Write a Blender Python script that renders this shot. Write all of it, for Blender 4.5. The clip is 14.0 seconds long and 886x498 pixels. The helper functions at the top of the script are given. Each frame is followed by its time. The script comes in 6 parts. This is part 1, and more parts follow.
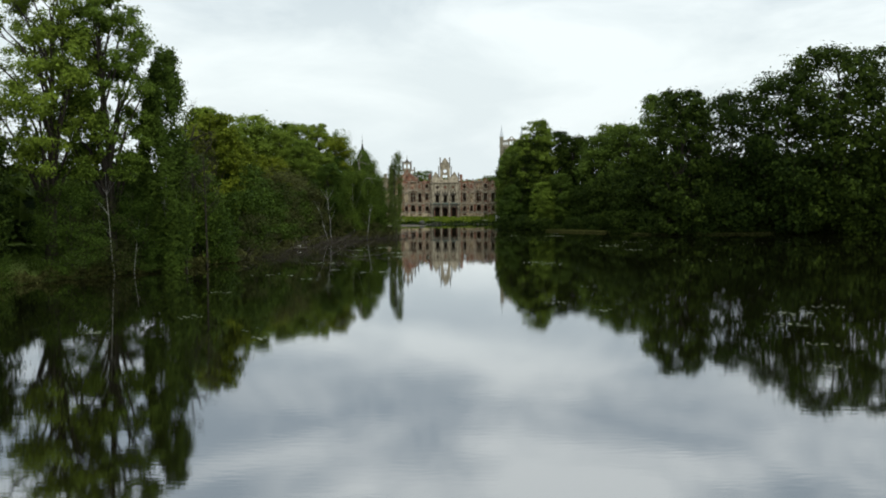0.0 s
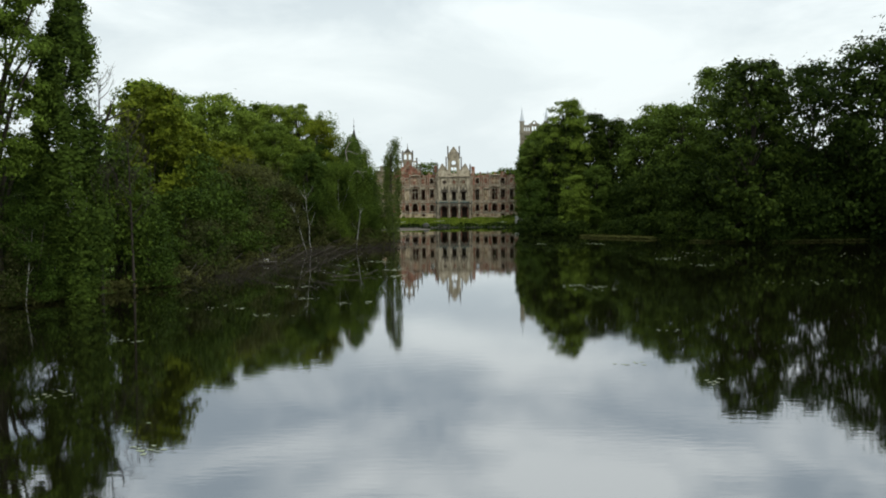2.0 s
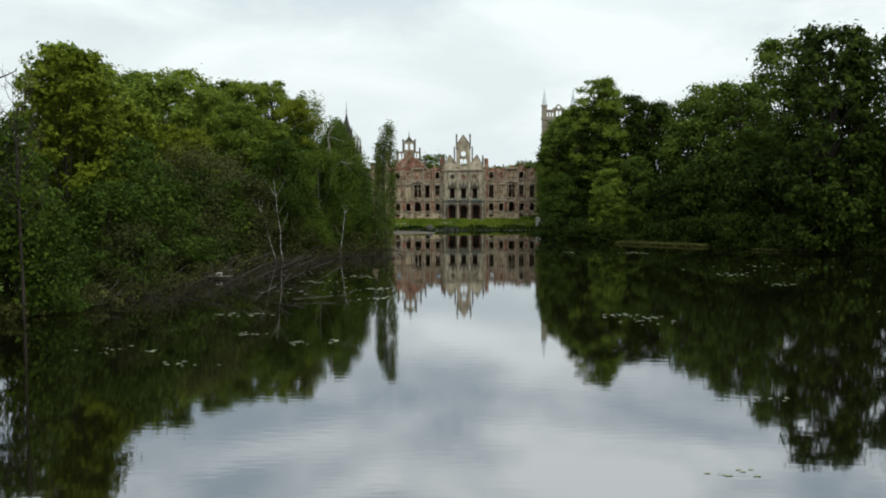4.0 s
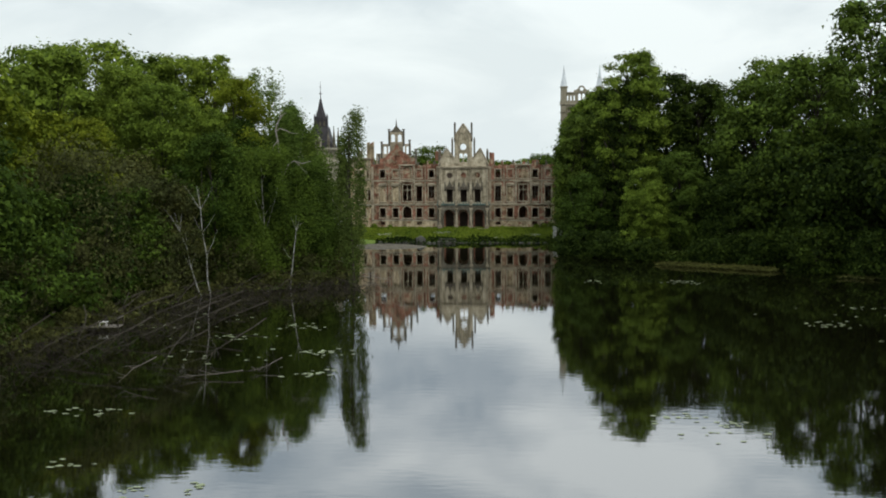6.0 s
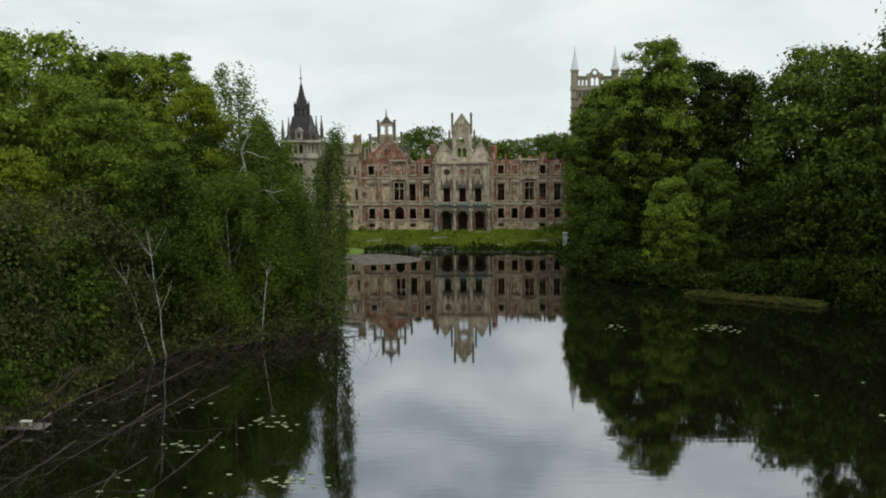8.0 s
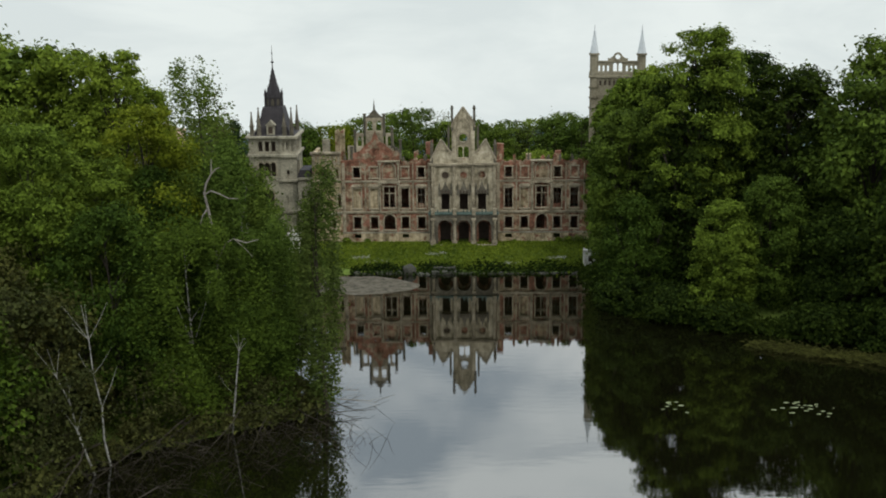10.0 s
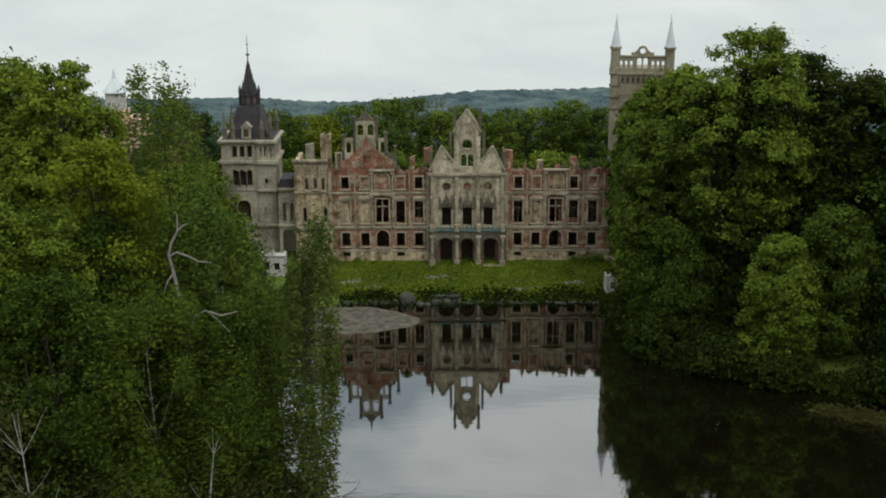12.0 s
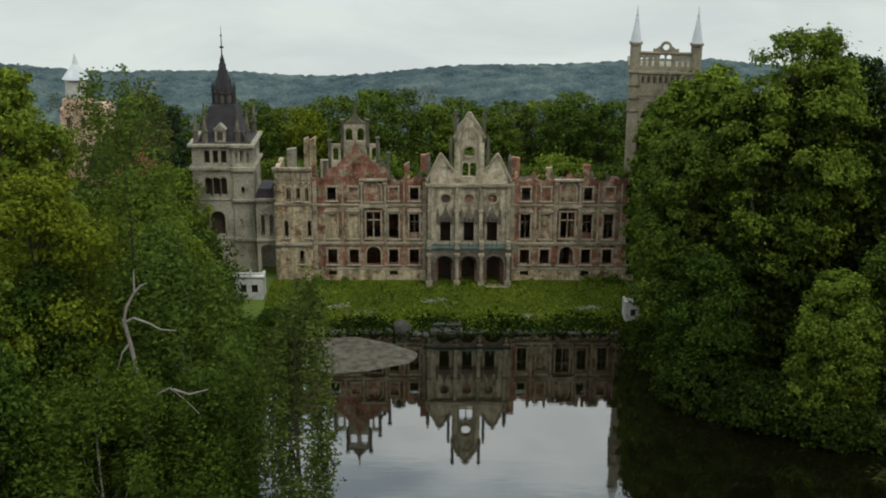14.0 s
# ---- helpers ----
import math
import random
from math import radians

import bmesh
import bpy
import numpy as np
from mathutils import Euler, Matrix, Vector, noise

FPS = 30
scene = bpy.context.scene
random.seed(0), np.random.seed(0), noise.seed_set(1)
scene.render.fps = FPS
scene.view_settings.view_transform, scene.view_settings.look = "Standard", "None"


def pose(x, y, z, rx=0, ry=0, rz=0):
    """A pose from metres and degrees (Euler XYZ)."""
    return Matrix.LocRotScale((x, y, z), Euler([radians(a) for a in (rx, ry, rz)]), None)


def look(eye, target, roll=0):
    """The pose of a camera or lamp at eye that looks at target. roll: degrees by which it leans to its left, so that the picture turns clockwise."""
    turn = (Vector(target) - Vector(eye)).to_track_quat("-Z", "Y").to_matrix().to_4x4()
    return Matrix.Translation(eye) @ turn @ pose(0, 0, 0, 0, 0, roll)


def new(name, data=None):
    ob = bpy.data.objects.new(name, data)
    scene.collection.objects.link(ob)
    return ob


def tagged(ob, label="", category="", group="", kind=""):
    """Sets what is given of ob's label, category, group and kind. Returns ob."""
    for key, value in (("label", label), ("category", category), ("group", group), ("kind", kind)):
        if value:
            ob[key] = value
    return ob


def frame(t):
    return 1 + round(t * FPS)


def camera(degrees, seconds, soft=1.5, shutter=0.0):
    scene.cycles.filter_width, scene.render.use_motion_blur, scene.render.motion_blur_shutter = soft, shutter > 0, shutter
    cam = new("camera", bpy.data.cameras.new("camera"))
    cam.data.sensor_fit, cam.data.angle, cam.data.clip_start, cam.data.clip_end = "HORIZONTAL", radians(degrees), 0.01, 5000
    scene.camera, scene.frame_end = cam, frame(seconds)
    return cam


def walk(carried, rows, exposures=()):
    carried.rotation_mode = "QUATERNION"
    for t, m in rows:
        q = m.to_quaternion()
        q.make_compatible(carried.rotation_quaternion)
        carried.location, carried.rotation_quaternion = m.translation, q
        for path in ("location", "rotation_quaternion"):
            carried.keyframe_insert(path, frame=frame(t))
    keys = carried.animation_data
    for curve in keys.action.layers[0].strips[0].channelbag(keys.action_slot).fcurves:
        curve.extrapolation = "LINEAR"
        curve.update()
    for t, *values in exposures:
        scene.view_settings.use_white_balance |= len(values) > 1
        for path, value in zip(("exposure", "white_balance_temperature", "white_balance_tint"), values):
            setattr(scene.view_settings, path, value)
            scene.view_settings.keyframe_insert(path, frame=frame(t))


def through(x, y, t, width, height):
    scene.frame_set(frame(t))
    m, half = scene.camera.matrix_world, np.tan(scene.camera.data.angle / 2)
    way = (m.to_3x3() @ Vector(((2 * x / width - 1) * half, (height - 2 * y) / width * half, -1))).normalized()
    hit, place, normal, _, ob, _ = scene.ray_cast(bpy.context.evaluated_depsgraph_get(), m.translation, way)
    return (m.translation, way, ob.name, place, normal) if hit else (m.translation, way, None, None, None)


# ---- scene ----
cam = camera(40, 14.0, soft=1.9)
PATH = [
    (0, look((7.37, -382.17, 24.95), (5.241, -282.571, 16.245), -0.42)),
    (0.5, look((6.77, -364.37, 24.31), (4.581, -264.782, 15.537), -0.42)),
    (1, look((6.15, -345.87, 23.79), (3.922, -246.287, 14.886), -0.45)),
    (1.5, look((5.59, -328.77, 23.32), (3.270, -229.211, 14.176), -0.49)),
    (2, look((5.15, -315.94, 23.19), (2.591, -216.404, 13.873), -0.53)),
    (2.5, look((5.11, -308.16, 23.08), (2.268, -208.650, 13.607), -0.51)),
    (3, look((4.79, -297.88, 22.54), (1.774, -198.380, 12.997), -0.54)),
    (5.5, look((8.93, -223.83, 19.12), (3.236, -124.460, 9.474), -0.16)),
    (6, look((8.98, -216.16, 21.54), (3.139, -116.928, 10.657), -0.40)),
    (6.5, look((9.04, -209.89, 24.53), (3.031, -110.863, 12.007), -0.58)),
    (7, look((9.00, -203.84, 27.30), (2.945, -105.023, 13.193), -0.72)),
    (7.5, look((8.38, -197.98, 29.78), (2.505, -99.387, 14.119), -0.71)),
    (8, look((7.66, -191.59, 32.08), (2.079, -93.231, 14.904), -0.76)),
    (10.5, look((0.03, -155.85, 39.98), (-1.800, -58.799, 15.926), -0.53)),
    (11, look((-0.95, -150.41, 41.03), (-2.184, -53.624, 15.906), -0.47)),
    (11.5, look((-1.76, -145.89, 41.99), (-2.463, -49.365, 15.876), -0.38)),
    (12, look((-2.59, -140.97, 42.95), (-2.790, -44.724, 15.806), -0.22)),
    (12.5, look((-3.22, -136.78, 43.97), (-2.932, -40.836, 15.774), -0.04)),
    (13, look((-4.29, -131.98, 44.42), (-3.195, -36.312, 15.322), 0.05)),
    (13.5, look((-4.96, -127.43, 44.35), (-3.257, -31.942, 14.697), 0.20)),
    (14, look((-5.10, -124.38, 44.06), (-3.239, -28.930, 14.298), 0.42)),
]

walk(cam, PATH, [(0, 0.0, 6500, 6), (5.5, -0.03, 6550, 6), (8, -0.12, 6600, 6), (10.5, -0.22, 6700, 5), (14, -0.36, 6750, 4)])

# ---- world and sun: an overcast spring sky ----
SUN_ELEV, SUN_ROT = radians(48), radians(150)
world = bpy.data.worlds.new("overcast_sky")
scene.world = world
world.use_nodes = True
wt = world.node_tree
for n in list(wt.nodes):
    wt.nodes.remove(n)
w_out = wt.nodes.new("ShaderNodeOutputWorld")
w_bg = wt.nodes.new("ShaderNodeBackground")
w_sky = wt.nodes.new("ShaderNodeTexSky")
w_sky.sky_type = "NISHITA"
w_sky.sun_disc = False
w_sky.sun_elevation, w_sky.sun_rotation = SUN_ELEV, SUN_ROT
w_sky.dust_density = 3.0
w_tc = wt.nodes.new("ShaderNodeTexCoord")
w_map = wt.nodes.new("ShaderNodeMapping")
w_map.inputs["Location"].default_value = (0.35, 0.2, 0.1)
w_map.inputs["Scale"].default_value = (1.0, 1.0, 3.0)
w_noise = wt.nodes.new("ShaderNodeTexNoise")
w_noise.inputs["Scale"].default_value = 5.0
w_noise.inputs["Detail"].default_value = 7.0
w_noise.inputs["Roughness"].default_value = 0.55
w_noise.inputs["Distortion"].default_value = 0.4
w_ramp = wt.nodes.new("ShaderNodeValToRGB")
w_ramp.color_ramp.elements[0].position = 0.385
w_ramp.color_ramp.elements[0].color = (5.2, 6.2, 7.4, 1)
w_ramp.color_ramp.elements[1].position = 0.60
w_ramp.color_ramp.elements[1].color = (12.6, 13.2, 13.7, 1)
# thin haze towards the horizon evens the clouds out
w_sep = wt.nodes.new("ShaderNodeSeparateXYZ")
w_haze = wt.nodes.new("ShaderNodeMapRange")
w_haze.inputs["From Min"].default_value = 0.06
w_haze.inputs["From Max"].default_value = 0.22
w_haze.inputs["To Min"].default_value = 0.22
w_haze.inputs["To Max"].default_value = 0.9
w_hz = wt.nodes.new("ShaderNodeMix")
w_hz.data_type = "RGBA"
w_hz.inputs[6].default_value = (11.5, 12.3, 12.6, 1)
w_mix = wt.nodes.new("ShaderNodeMix")
w_mix.data_type = "RGBA"
w_mix.inputs[0].default_value = 0.92
wt.links.new(w_tc.outputs["Generated"], w_map.inputs["Vector"])
wt.links.new(w_tc.outputs["Generated"], w_sep.inputs["Vector"])
wt.links.new(w_sep.outputs["Z"], w_haze.inputs["Value"])
wt.links.new(w_haze.outputs["Result"], w_hz.inputs[0])
wt.links.new(w_map.outputs["Vector"], w_noise.inputs["Vector"])
wt.links.new(w_noise.outputs["Fac"], w_ramp.inputs["Fac"])
wt.links.new(w_ramp.outputs["Color"], w_hz.inputs[7])
wt.links.new(w_sky.outputs["Color"], w_mix.inputs[6])
wt.links.new(w_hz.outputs[2], w_mix.inputs[7])
# an overcast sky is brighter overhead than at the horizon
w_rise = wt.nodes.new("ShaderNodeMapRange")
w_rise.inputs["From Min"].default_value = 0.20
w_rise.inputs["From Max"].default_value = 0.75
w_rise.inputs["To Min"].default_value = 1.0
w_rise.inputs["To Max"].default_value = 2.6
w_gain = wt.nodes.new("ShaderNodeVectorMath")
w_gain.operation = "SCALE"
wt.links.new(w_sep.outputs["Z"], w_rise.inputs["Value"])
wt.links.new(w_mix.outputs[2], w_gain.inputs[0])
wt.links.new(w_rise.outputs["Result"], w_gain.inputs["Scale"])
wt.links.new(w_gain.outputs["Vector"], w_bg.inputs["Color"])
w_bg.inputs["Strength"].default_value = 0.085
wt.links.new(w_bg.outputs["Background"], w_out.inputs["Surface"])

sun_data = bpy.data.lights.new("sun", "SUN")
sun_data.energy, sun_data.angle, sun_data.color = 0.8, radians(14), (1.0, 0.96, 0.9)
sun = new("sun", sun_data)
sun.matrix_world = look((60 * math.sin(SUN_ROT), 60 * math.cos(SUN_ROT), 60 * math.tan(SUN_ELEV)), (0, 0, 0))


# ---- materials ----
def node_material(name):
    m = bpy.data.materials.new(name)
    m.use_nodes = True
    nt = m.node_tree
    bsdf = nt.nodes["Principled BSDF"]
    return m, nt, bsdf


def noise_node(nt, scale, detail=4.0, rough=0.6, stretch=None):
    tc = nt.nodes.new("ShaderNodeTexCoord")
    nz = nt.nodes.new("ShaderNodeTexNoise")
    nz.inputs["Scale"].default_value = scale
    nz.inputs["Detail"].default_value = detail
    nz.inputs["Roughness"].default_value = rough
    if stretch:
        mp = nt.nodes.new("ShaderNodeMapping")
        mp.inputs["Scale"].default_value = stretch
        nt.links.new(tc.outputs["Object"], mp.inputs["Vector"])
        nt.links.new(mp.outputs["Vector"], nz.inputs["Vector"])
    else:
        nt.links.new(tc.outputs["Object"], nz.inputs["Vector"])
    return nz


def ramp_node(nt, source, stops):
    r = nt.nodes.new("ShaderNodeValToRGB")
    el = r.color_ramp.elements
    while len(el) < len(stops):
        el.new(0.5)
    for e, (p, c) in zip(el, stops):
        e.position, e.color = p, (*c, 1)
    nt.links.new(source, r.inputs["Fac"])
    return r


def mix_node(nt, fac, a, b, mode="MIX"):
    m = nt.nodes.new("ShaderNodeMix")
    m.data_type, m.blend_type = "RGBA", mode
    if isinstance(fac, float):
        m.inputs[0].default_value = fac
    else:
        nt.links.new(fac, m.inputs[0])
    for socket, v in ((m.inputs[6], a), (m.inputs[7], b)):
        if isinstance(v, tuple):
            socket.default_value = (*v, 1)
        else:
            nt.links.new(v, socket)
    return m.outputs[2]


def add_bump(nt, bsdf, source, strength, distance):
    b = nt.nodes.new("ShaderNodeBump")
    b.inputs["Strength"].default_value = strength
    b.inputs["Distance"].default_value = distance
    nt.links.new(source, b.inputs["Height"])
    nt.links.new(b.outputs["Normal"], bsdf.inputs["Normal"])


def plain(name, stops, scale=3.0, rough=0.85, bump=0.3, distance=0.03, stretch=None):
    m, nt, b = node_material(name)
    coarse = noise_node(nt, scale * 0.25, 3.0, 0.6, stretch)
    fine = noise_node(nt, scale * 2.5, 5.0, 0.65, stretch)
    fac = mix_node(nt, 0.45, coarse.outputs["Fac"], fine.outputs["Fac"])
    r = ramp_node(nt, fac, stops)
    nt.links.new(r.outputs["Color"], b.inputs["Base Color"])
    b.inputs["Roughness"].default_value = rough
    b.inputs["Specular IOR Level"].default_value = 0.12
    add_bump(nt, b, fine.outputs["Fac"], bump, distance)
    return m


def ruined_plaster(name, light, brick, amount, scale=0.55, sooty=0.74):
    """Old plaster that has fallen away in patches from red brick."""
    m, nt, b = node_material(name)
    patches = noise_node(nt, scale, 6.0, 0.68, (1.0, 1.0, 1.25))
    fine = noise_node(nt, 5.0, 5.0, 0.7)
    streak = noise_node(nt, 1.6, 4.0, 0.6, (1.0, 1.0, 0.16))
    light_c = ramp_node(nt, fine.outputs["Fac"], [(0.3, tuple(c * 0.72 for c in light)), (0.7, light)]).outputs["Color"]
    brick_c = ramp_node(nt, fine.outputs["Fac"], [(0.28, tuple(c * 0.55 for c in brick)), (0.72, tuple(min(1, c * 1.3) for c in brick))]).outputs["Color"]
    edge = ramp_node(nt, patches.outputs["Fac"], [(amount - 0.035, (1, 1, 1)), (amount + 0.035, (0, 0, 0))])
    mixed = mix_node(nt, edge.outputs["Color"], light_c, brick_c)
    dirt = ramp_node(nt, streak.outputs["Fac"], [(0.36, (0.36, 0.35, 0.31)), (0.60, (1, 1, 1))])
    grime = noise_node(nt, 1.1, 7.0, 0.72)
    soot = ramp_node(nt, grime.outputs["Fac"], [(0.36, (0.16, 0.15, 0.115)), (0.47, (0.62, 0.60, 0.54)), (0.60, (1.08, 1.08, 1.08))])
    stained = mix_node(nt, sooty, mixed, soot.outputs["Color"], "MULTIPLY")
    final = mix_node(nt, 0.8, stained, dirt.outputs["Color"], "MULTIPLY")
    nt.links.new(final, b.inputs["Base Color"])
    b.inputs["Roughness"].default_value = 0.9
    b.inputs["Specular IOR Level"].default_value = 0.1
    add_bump(nt, b, mix_node(nt, 0.5, patches.outputs["Fac"], fine.outputs["Fac"]), 0.6, 0.06)
    return m


CREAM, BRICK = (0.60, 0.485, 0.325), (0.33, 0.155, 0.106)
M_CREAM = ruined_plaster("cream_plaster", CREAM, BRICK, 0.42, 0.8)
M_FRONT = ruined_plaster("pale_front_plaster", (0.60, 0.52, 0.385), BRICK, 0.33, 0.8, 0.7)
M_WORN = ruined_plaster("worn_plaster_over_brick", (0.50, 0.39, 0.265), BRICK, 0.505, 0.8)
M_RED = ruined_plaster("bare_red_brick", (0.42, 0.33, 0.235), BRICK, 0.55, 0.9)
M_STONE = plain("grey_cut_stone", [(0.33, (0.070, 0.062, 0.046)), (0.48, (0.245, 0.220, 0.165)), (0.66, (0.43, 0.388, 0.295))], 1.6, 0.9, 0.5, 0.05)
M_SANDSTONE = plain("yellowish_sandstone", [(0.32, (0.07, 0.06, 0.042)), (0.5, (0.205, 0.178, 0.125)), (0.70, (0.33, 0.295, 0.22))], 1.6, 0.9, 0.5, 0.05)
M_TRIM = plain("weathered_pale_trim", [(0.34, (0.075, 0.06, 0.042)), (0.5, (0.28, 0.235, 0.165)), (0.68, (0.50, 0.43, 0.32))], 2.5, 0.9, 0.4, 0.03)
M_COPPER = plain("green_stained_stone", [(0.3, (0.04, 0.058, 0.05)), (0.6, (0.11, 0.15, 0.13)), (0.75, (0.24, 0.27, 0.22))], 3.0, 0.85, 0.4, 0.03)
M_SOOT = plain("soot_stained_stone", [(0.3, (0.032, 0.028, 0.022)), (0.52, (0.11, 0.096, 0.072)), (0.74, (0.27, 0.235, 0.18))], 2.2, 0.9, 0.5, 0.04)
M_SLATE = plain("dark_slate", [(0.3, (0.022, 0.020, 0.022)), (0.6, (0.05, 0.044, 0.046)), (0.8, (0.085, 0.075, 0.072))], 4.0, 0.6, 0.5, 0.03)
M_ZINC = plain("pale_zinc_sheet", [(0.3, (0.42, 0.44, 0.46)), (0.7, (0.66, 0.68, 0.69))], 2.0, 0.45, 0.15, 0.02)
# brown-black that stands for the shade inside rooms and openings
M_DARK = plain("shaded_interior", [(0.3, (0.035, 0.026, 0.02)), (0.7, (0.10, 0.074, 0.056))], 2.0, 0.95)
M_WHITE = plain("white_limewash", [(0.35, (0.22, 0.21, 0.18)), (0.55, (0.52, 0.50, 0.46)), (0.8, (0.72, 0.71, 0.68))], 2.0, 0.85)
M_PEACH = plain("peach_render", [(0.35, (0.40, 0.26, 0.185)), (0.65, (0.66, 0.47, 0.35))], 2.0, 0.85)
M_TILE = plain("orange_roof_tile", [(0.3, (0.22, 0.085, 0.05)), (0.7, (0.38, 0.16, 0.09))], 3.0, 0.8)
M_MUD = plain("grey_mud", [(0.36, (0.034, 0.029, 0.021)), (0.5, (0.085, 0.074, 0.056)), (0.66, (0.15, 0.134, 0.104))], 5.0, 0.9, 0.8, 0.05)
M_ROCK = plain("mossy_rough_stone", [(0.3, (0.03, 0.03, 0.022)), (0.6, (0.075, 0.072, 0.06)), (0.8, (0.14, 0.132, 0.115))], 2.5, 0.9, 0.8, 0.08)
M_BARK = plain("dark_oak_bark", [(0.3, (0.018, 0.015, 0.011)), (0.7, (0.06, 0.05, 0.038))], 4.0, 0.95, 0.8, 0.05, (1, 1, 0.25))
M_BIRCH = plain("pale_birch_bark", [(0.38, (0.05, 0.046, 0.04)), (0.50, (0.24, 0.23, 0.20)), (0.75, (0.42, 0.41, 0.37))], 4.0, 0.8, 0.4, 0.02, (1, 1, 1.6))
M_TWIG = plain("grey_brown_twig", [(0.3, (0.022, 0.018, 0.013)), (0.7, (0.062, 0.051, 0.038))], 4.0, 0.95)
M_DEADWOOD = plain("bleached_dead_wood", [(0.3, (0.10, 0.085, 0.07)), (0.7, (0.30, 0.27, 0.23))], 4.0, 0.9)
M_DRIFT = plain("grey_drift_wood", [(0.3, (0.05, 0.042, 0.033)), (0.7, (0.15, 0.132, 0.108))], 4.0, 0.9)
M_PAD = plain("lily_pad_leaf", [(0.3, (0.11, 0.13, 0.055)), (0.7, (0.22, 0.24, 0.14))], 5.0, 0.35, 0.1, 0.01)


def leaves(name, dark, light, through=0.3, scale=0.35):
    m, nt, b = node_material(name)
    geo = nt.nodes.new("ShaderNodeNewGeometry")
    clump = noise_node(nt, scale, 4.0, 0.6)
    fac = mix_node(nt, 0.62, geo.outputs["Random Per Island"], clump.outputs["Fac"])
    r = ramp_node(nt, fac, [(0.26, dark), (0.50, tuple((a + c) / 2 for a, c in zip(dark, light))), (0.72, light)])
    info = nt.nodes.new("ShaderNodeObjectInfo")
    own = ramp_node(nt, info.outputs["Random"], [(0.0, (0.63, 0.67, 0.63)), (0.5, (0.85, 0.84, 0.78)), (1.0, (1.06, 1.0, 0.84))])
    tint = mix_node(nt, 1.0, r.outputs["Color"], own.outputs["Color"], "MULTIPLY")
    nt.links.new(tint, b.inputs["Base Color"])
    b.inputs["Roughness"].default_value = 0.8
    b.inputs["Specular IOR Level"].default_value = 0.06
    tr = nt.nodes.new("ShaderNodeBsdfTranslucent")
    nt.links.new(tint, tr.inputs["Color"])
    mx = nt.nodes.new("ShaderNodeMixShader")
    mx.inputs["Fac"].default_value = through
    nt.links.new(b.outputs["BSDF"], mx.inputs[1])
    nt.links.new(tr.outputs["BSDF"], mx.inputs[2])
    nt.links.new(mx.outputs["Shader"], nt.nodes["Material Output"].inputs["Surface"])
    return m


LEAF = {
    "oak": leaves("oak_leaves", (0.020, 0.038, 0.006), (0.125, 0.178, 0.026)),
    "lime": leaves("yellow_green_leaves", (0.052, 0.078, 0.006), (0.205, 0.235, 0.020)),
    "birch": leaves("birch_leaves", (0.033, 0.060, 0.010), (0.166, 0.228, 0.040)),
    "weep": leaves("weeping_birch_leaves", (0.040, 0.062, 0.014), (0.130, 0.170, 0.038)),
    "bush": leaves("bush_leaves", (0.012, 0.026, 0.004), (0.076, 0.122, 0.017)),
    "brown": leaves("budding_twigs", (0.026, 0.029, 0.010), (0.100, 0.106, 0.032)),
    "bare": leaves("sparse_buds", (0.045, 0.048, 0.018), (0.11, 0.112, 0.035)),
    "fir": leaves("fir_needles", (0.010, 0.020, 0.009), (0.030, 0.052, 0.022), 0.1),
}
# oak leaves darkened: the banks' tree shade is put into the colour
LEAF["shadeoak"] = leaves("shaded_oak_leaves", (0.0055, 0.0125, 0.0026), (0.046, 0.072, 0.010))
LEAF["greenoak"] = leaves("light_oak_leaves", (0.040, 0.066, 0.009), (0.190, 0.260, 0.034))
LEAF["oldoak"] = LEAF["greenoak"]
LEAF["thinbirch"] = LEAF["birch"]
# darker copy of the birch leaves, with bank shade in the colour
LEAF["lowbirch"] = leaves("shaded_birch_leaves", (0.015, 0.031, 0.005), (0.092, 0.140, 0.021))
LEAF["bareoak"] = LEAF["greenoak"]
# the blue of distance haze is put into the ridge woods' colour
M_FARWOOD = plain("hazed_far_crowns", [(0.36, (0.018, 0.034, 0.042)), (0.5, (0.054, 0.080, 0.084)), (0.66, (0.115, 0.145, 0.128))], 0.35, 0.95, 1.0, 0.5)
M_MIDWOOD = leaves("valley_woods_leaves", (0.026, 0.044, 0.020), (0.112, 0.148, 0.060), 0.15, 0.09)
M_GRASS = leaves("grass_blades", (0.050, 0.085, 0.010), (0.22, 0.28, 0.034), 0.25, 0.30)


def ground_material():
    m, nt, b = node_material("meadow_ground")
    a = noise_node(nt, 0.22, 6.0, 0.65)
    f = noise_node(nt, 3.5, 5.0, 0.7)
    fac = mix_node(nt, 0.5, a.outputs["Fac"], f.outputs["Fac"])
    r = ramp_node(nt, fac, [(0.3, (0.045, 0.058, 0.016)), (0.5, (0.092, 0.130, 0.026)), (0.68, (0.142, 0.185, 0.038)), (0.8, (0.19, 0.19, 0.07))])
    nt.links.new(r.outputs["Color"], b.inputs["Base Color"])
    b.inputs["Roughness"].default_value = 0.95
    b.inputs["Specular IOR Level"].default_value = 0.08
    add_bump(nt, b, f.outputs["Fac"], 0.8, 0.15)
    return m


M_GROUND = ground_material()


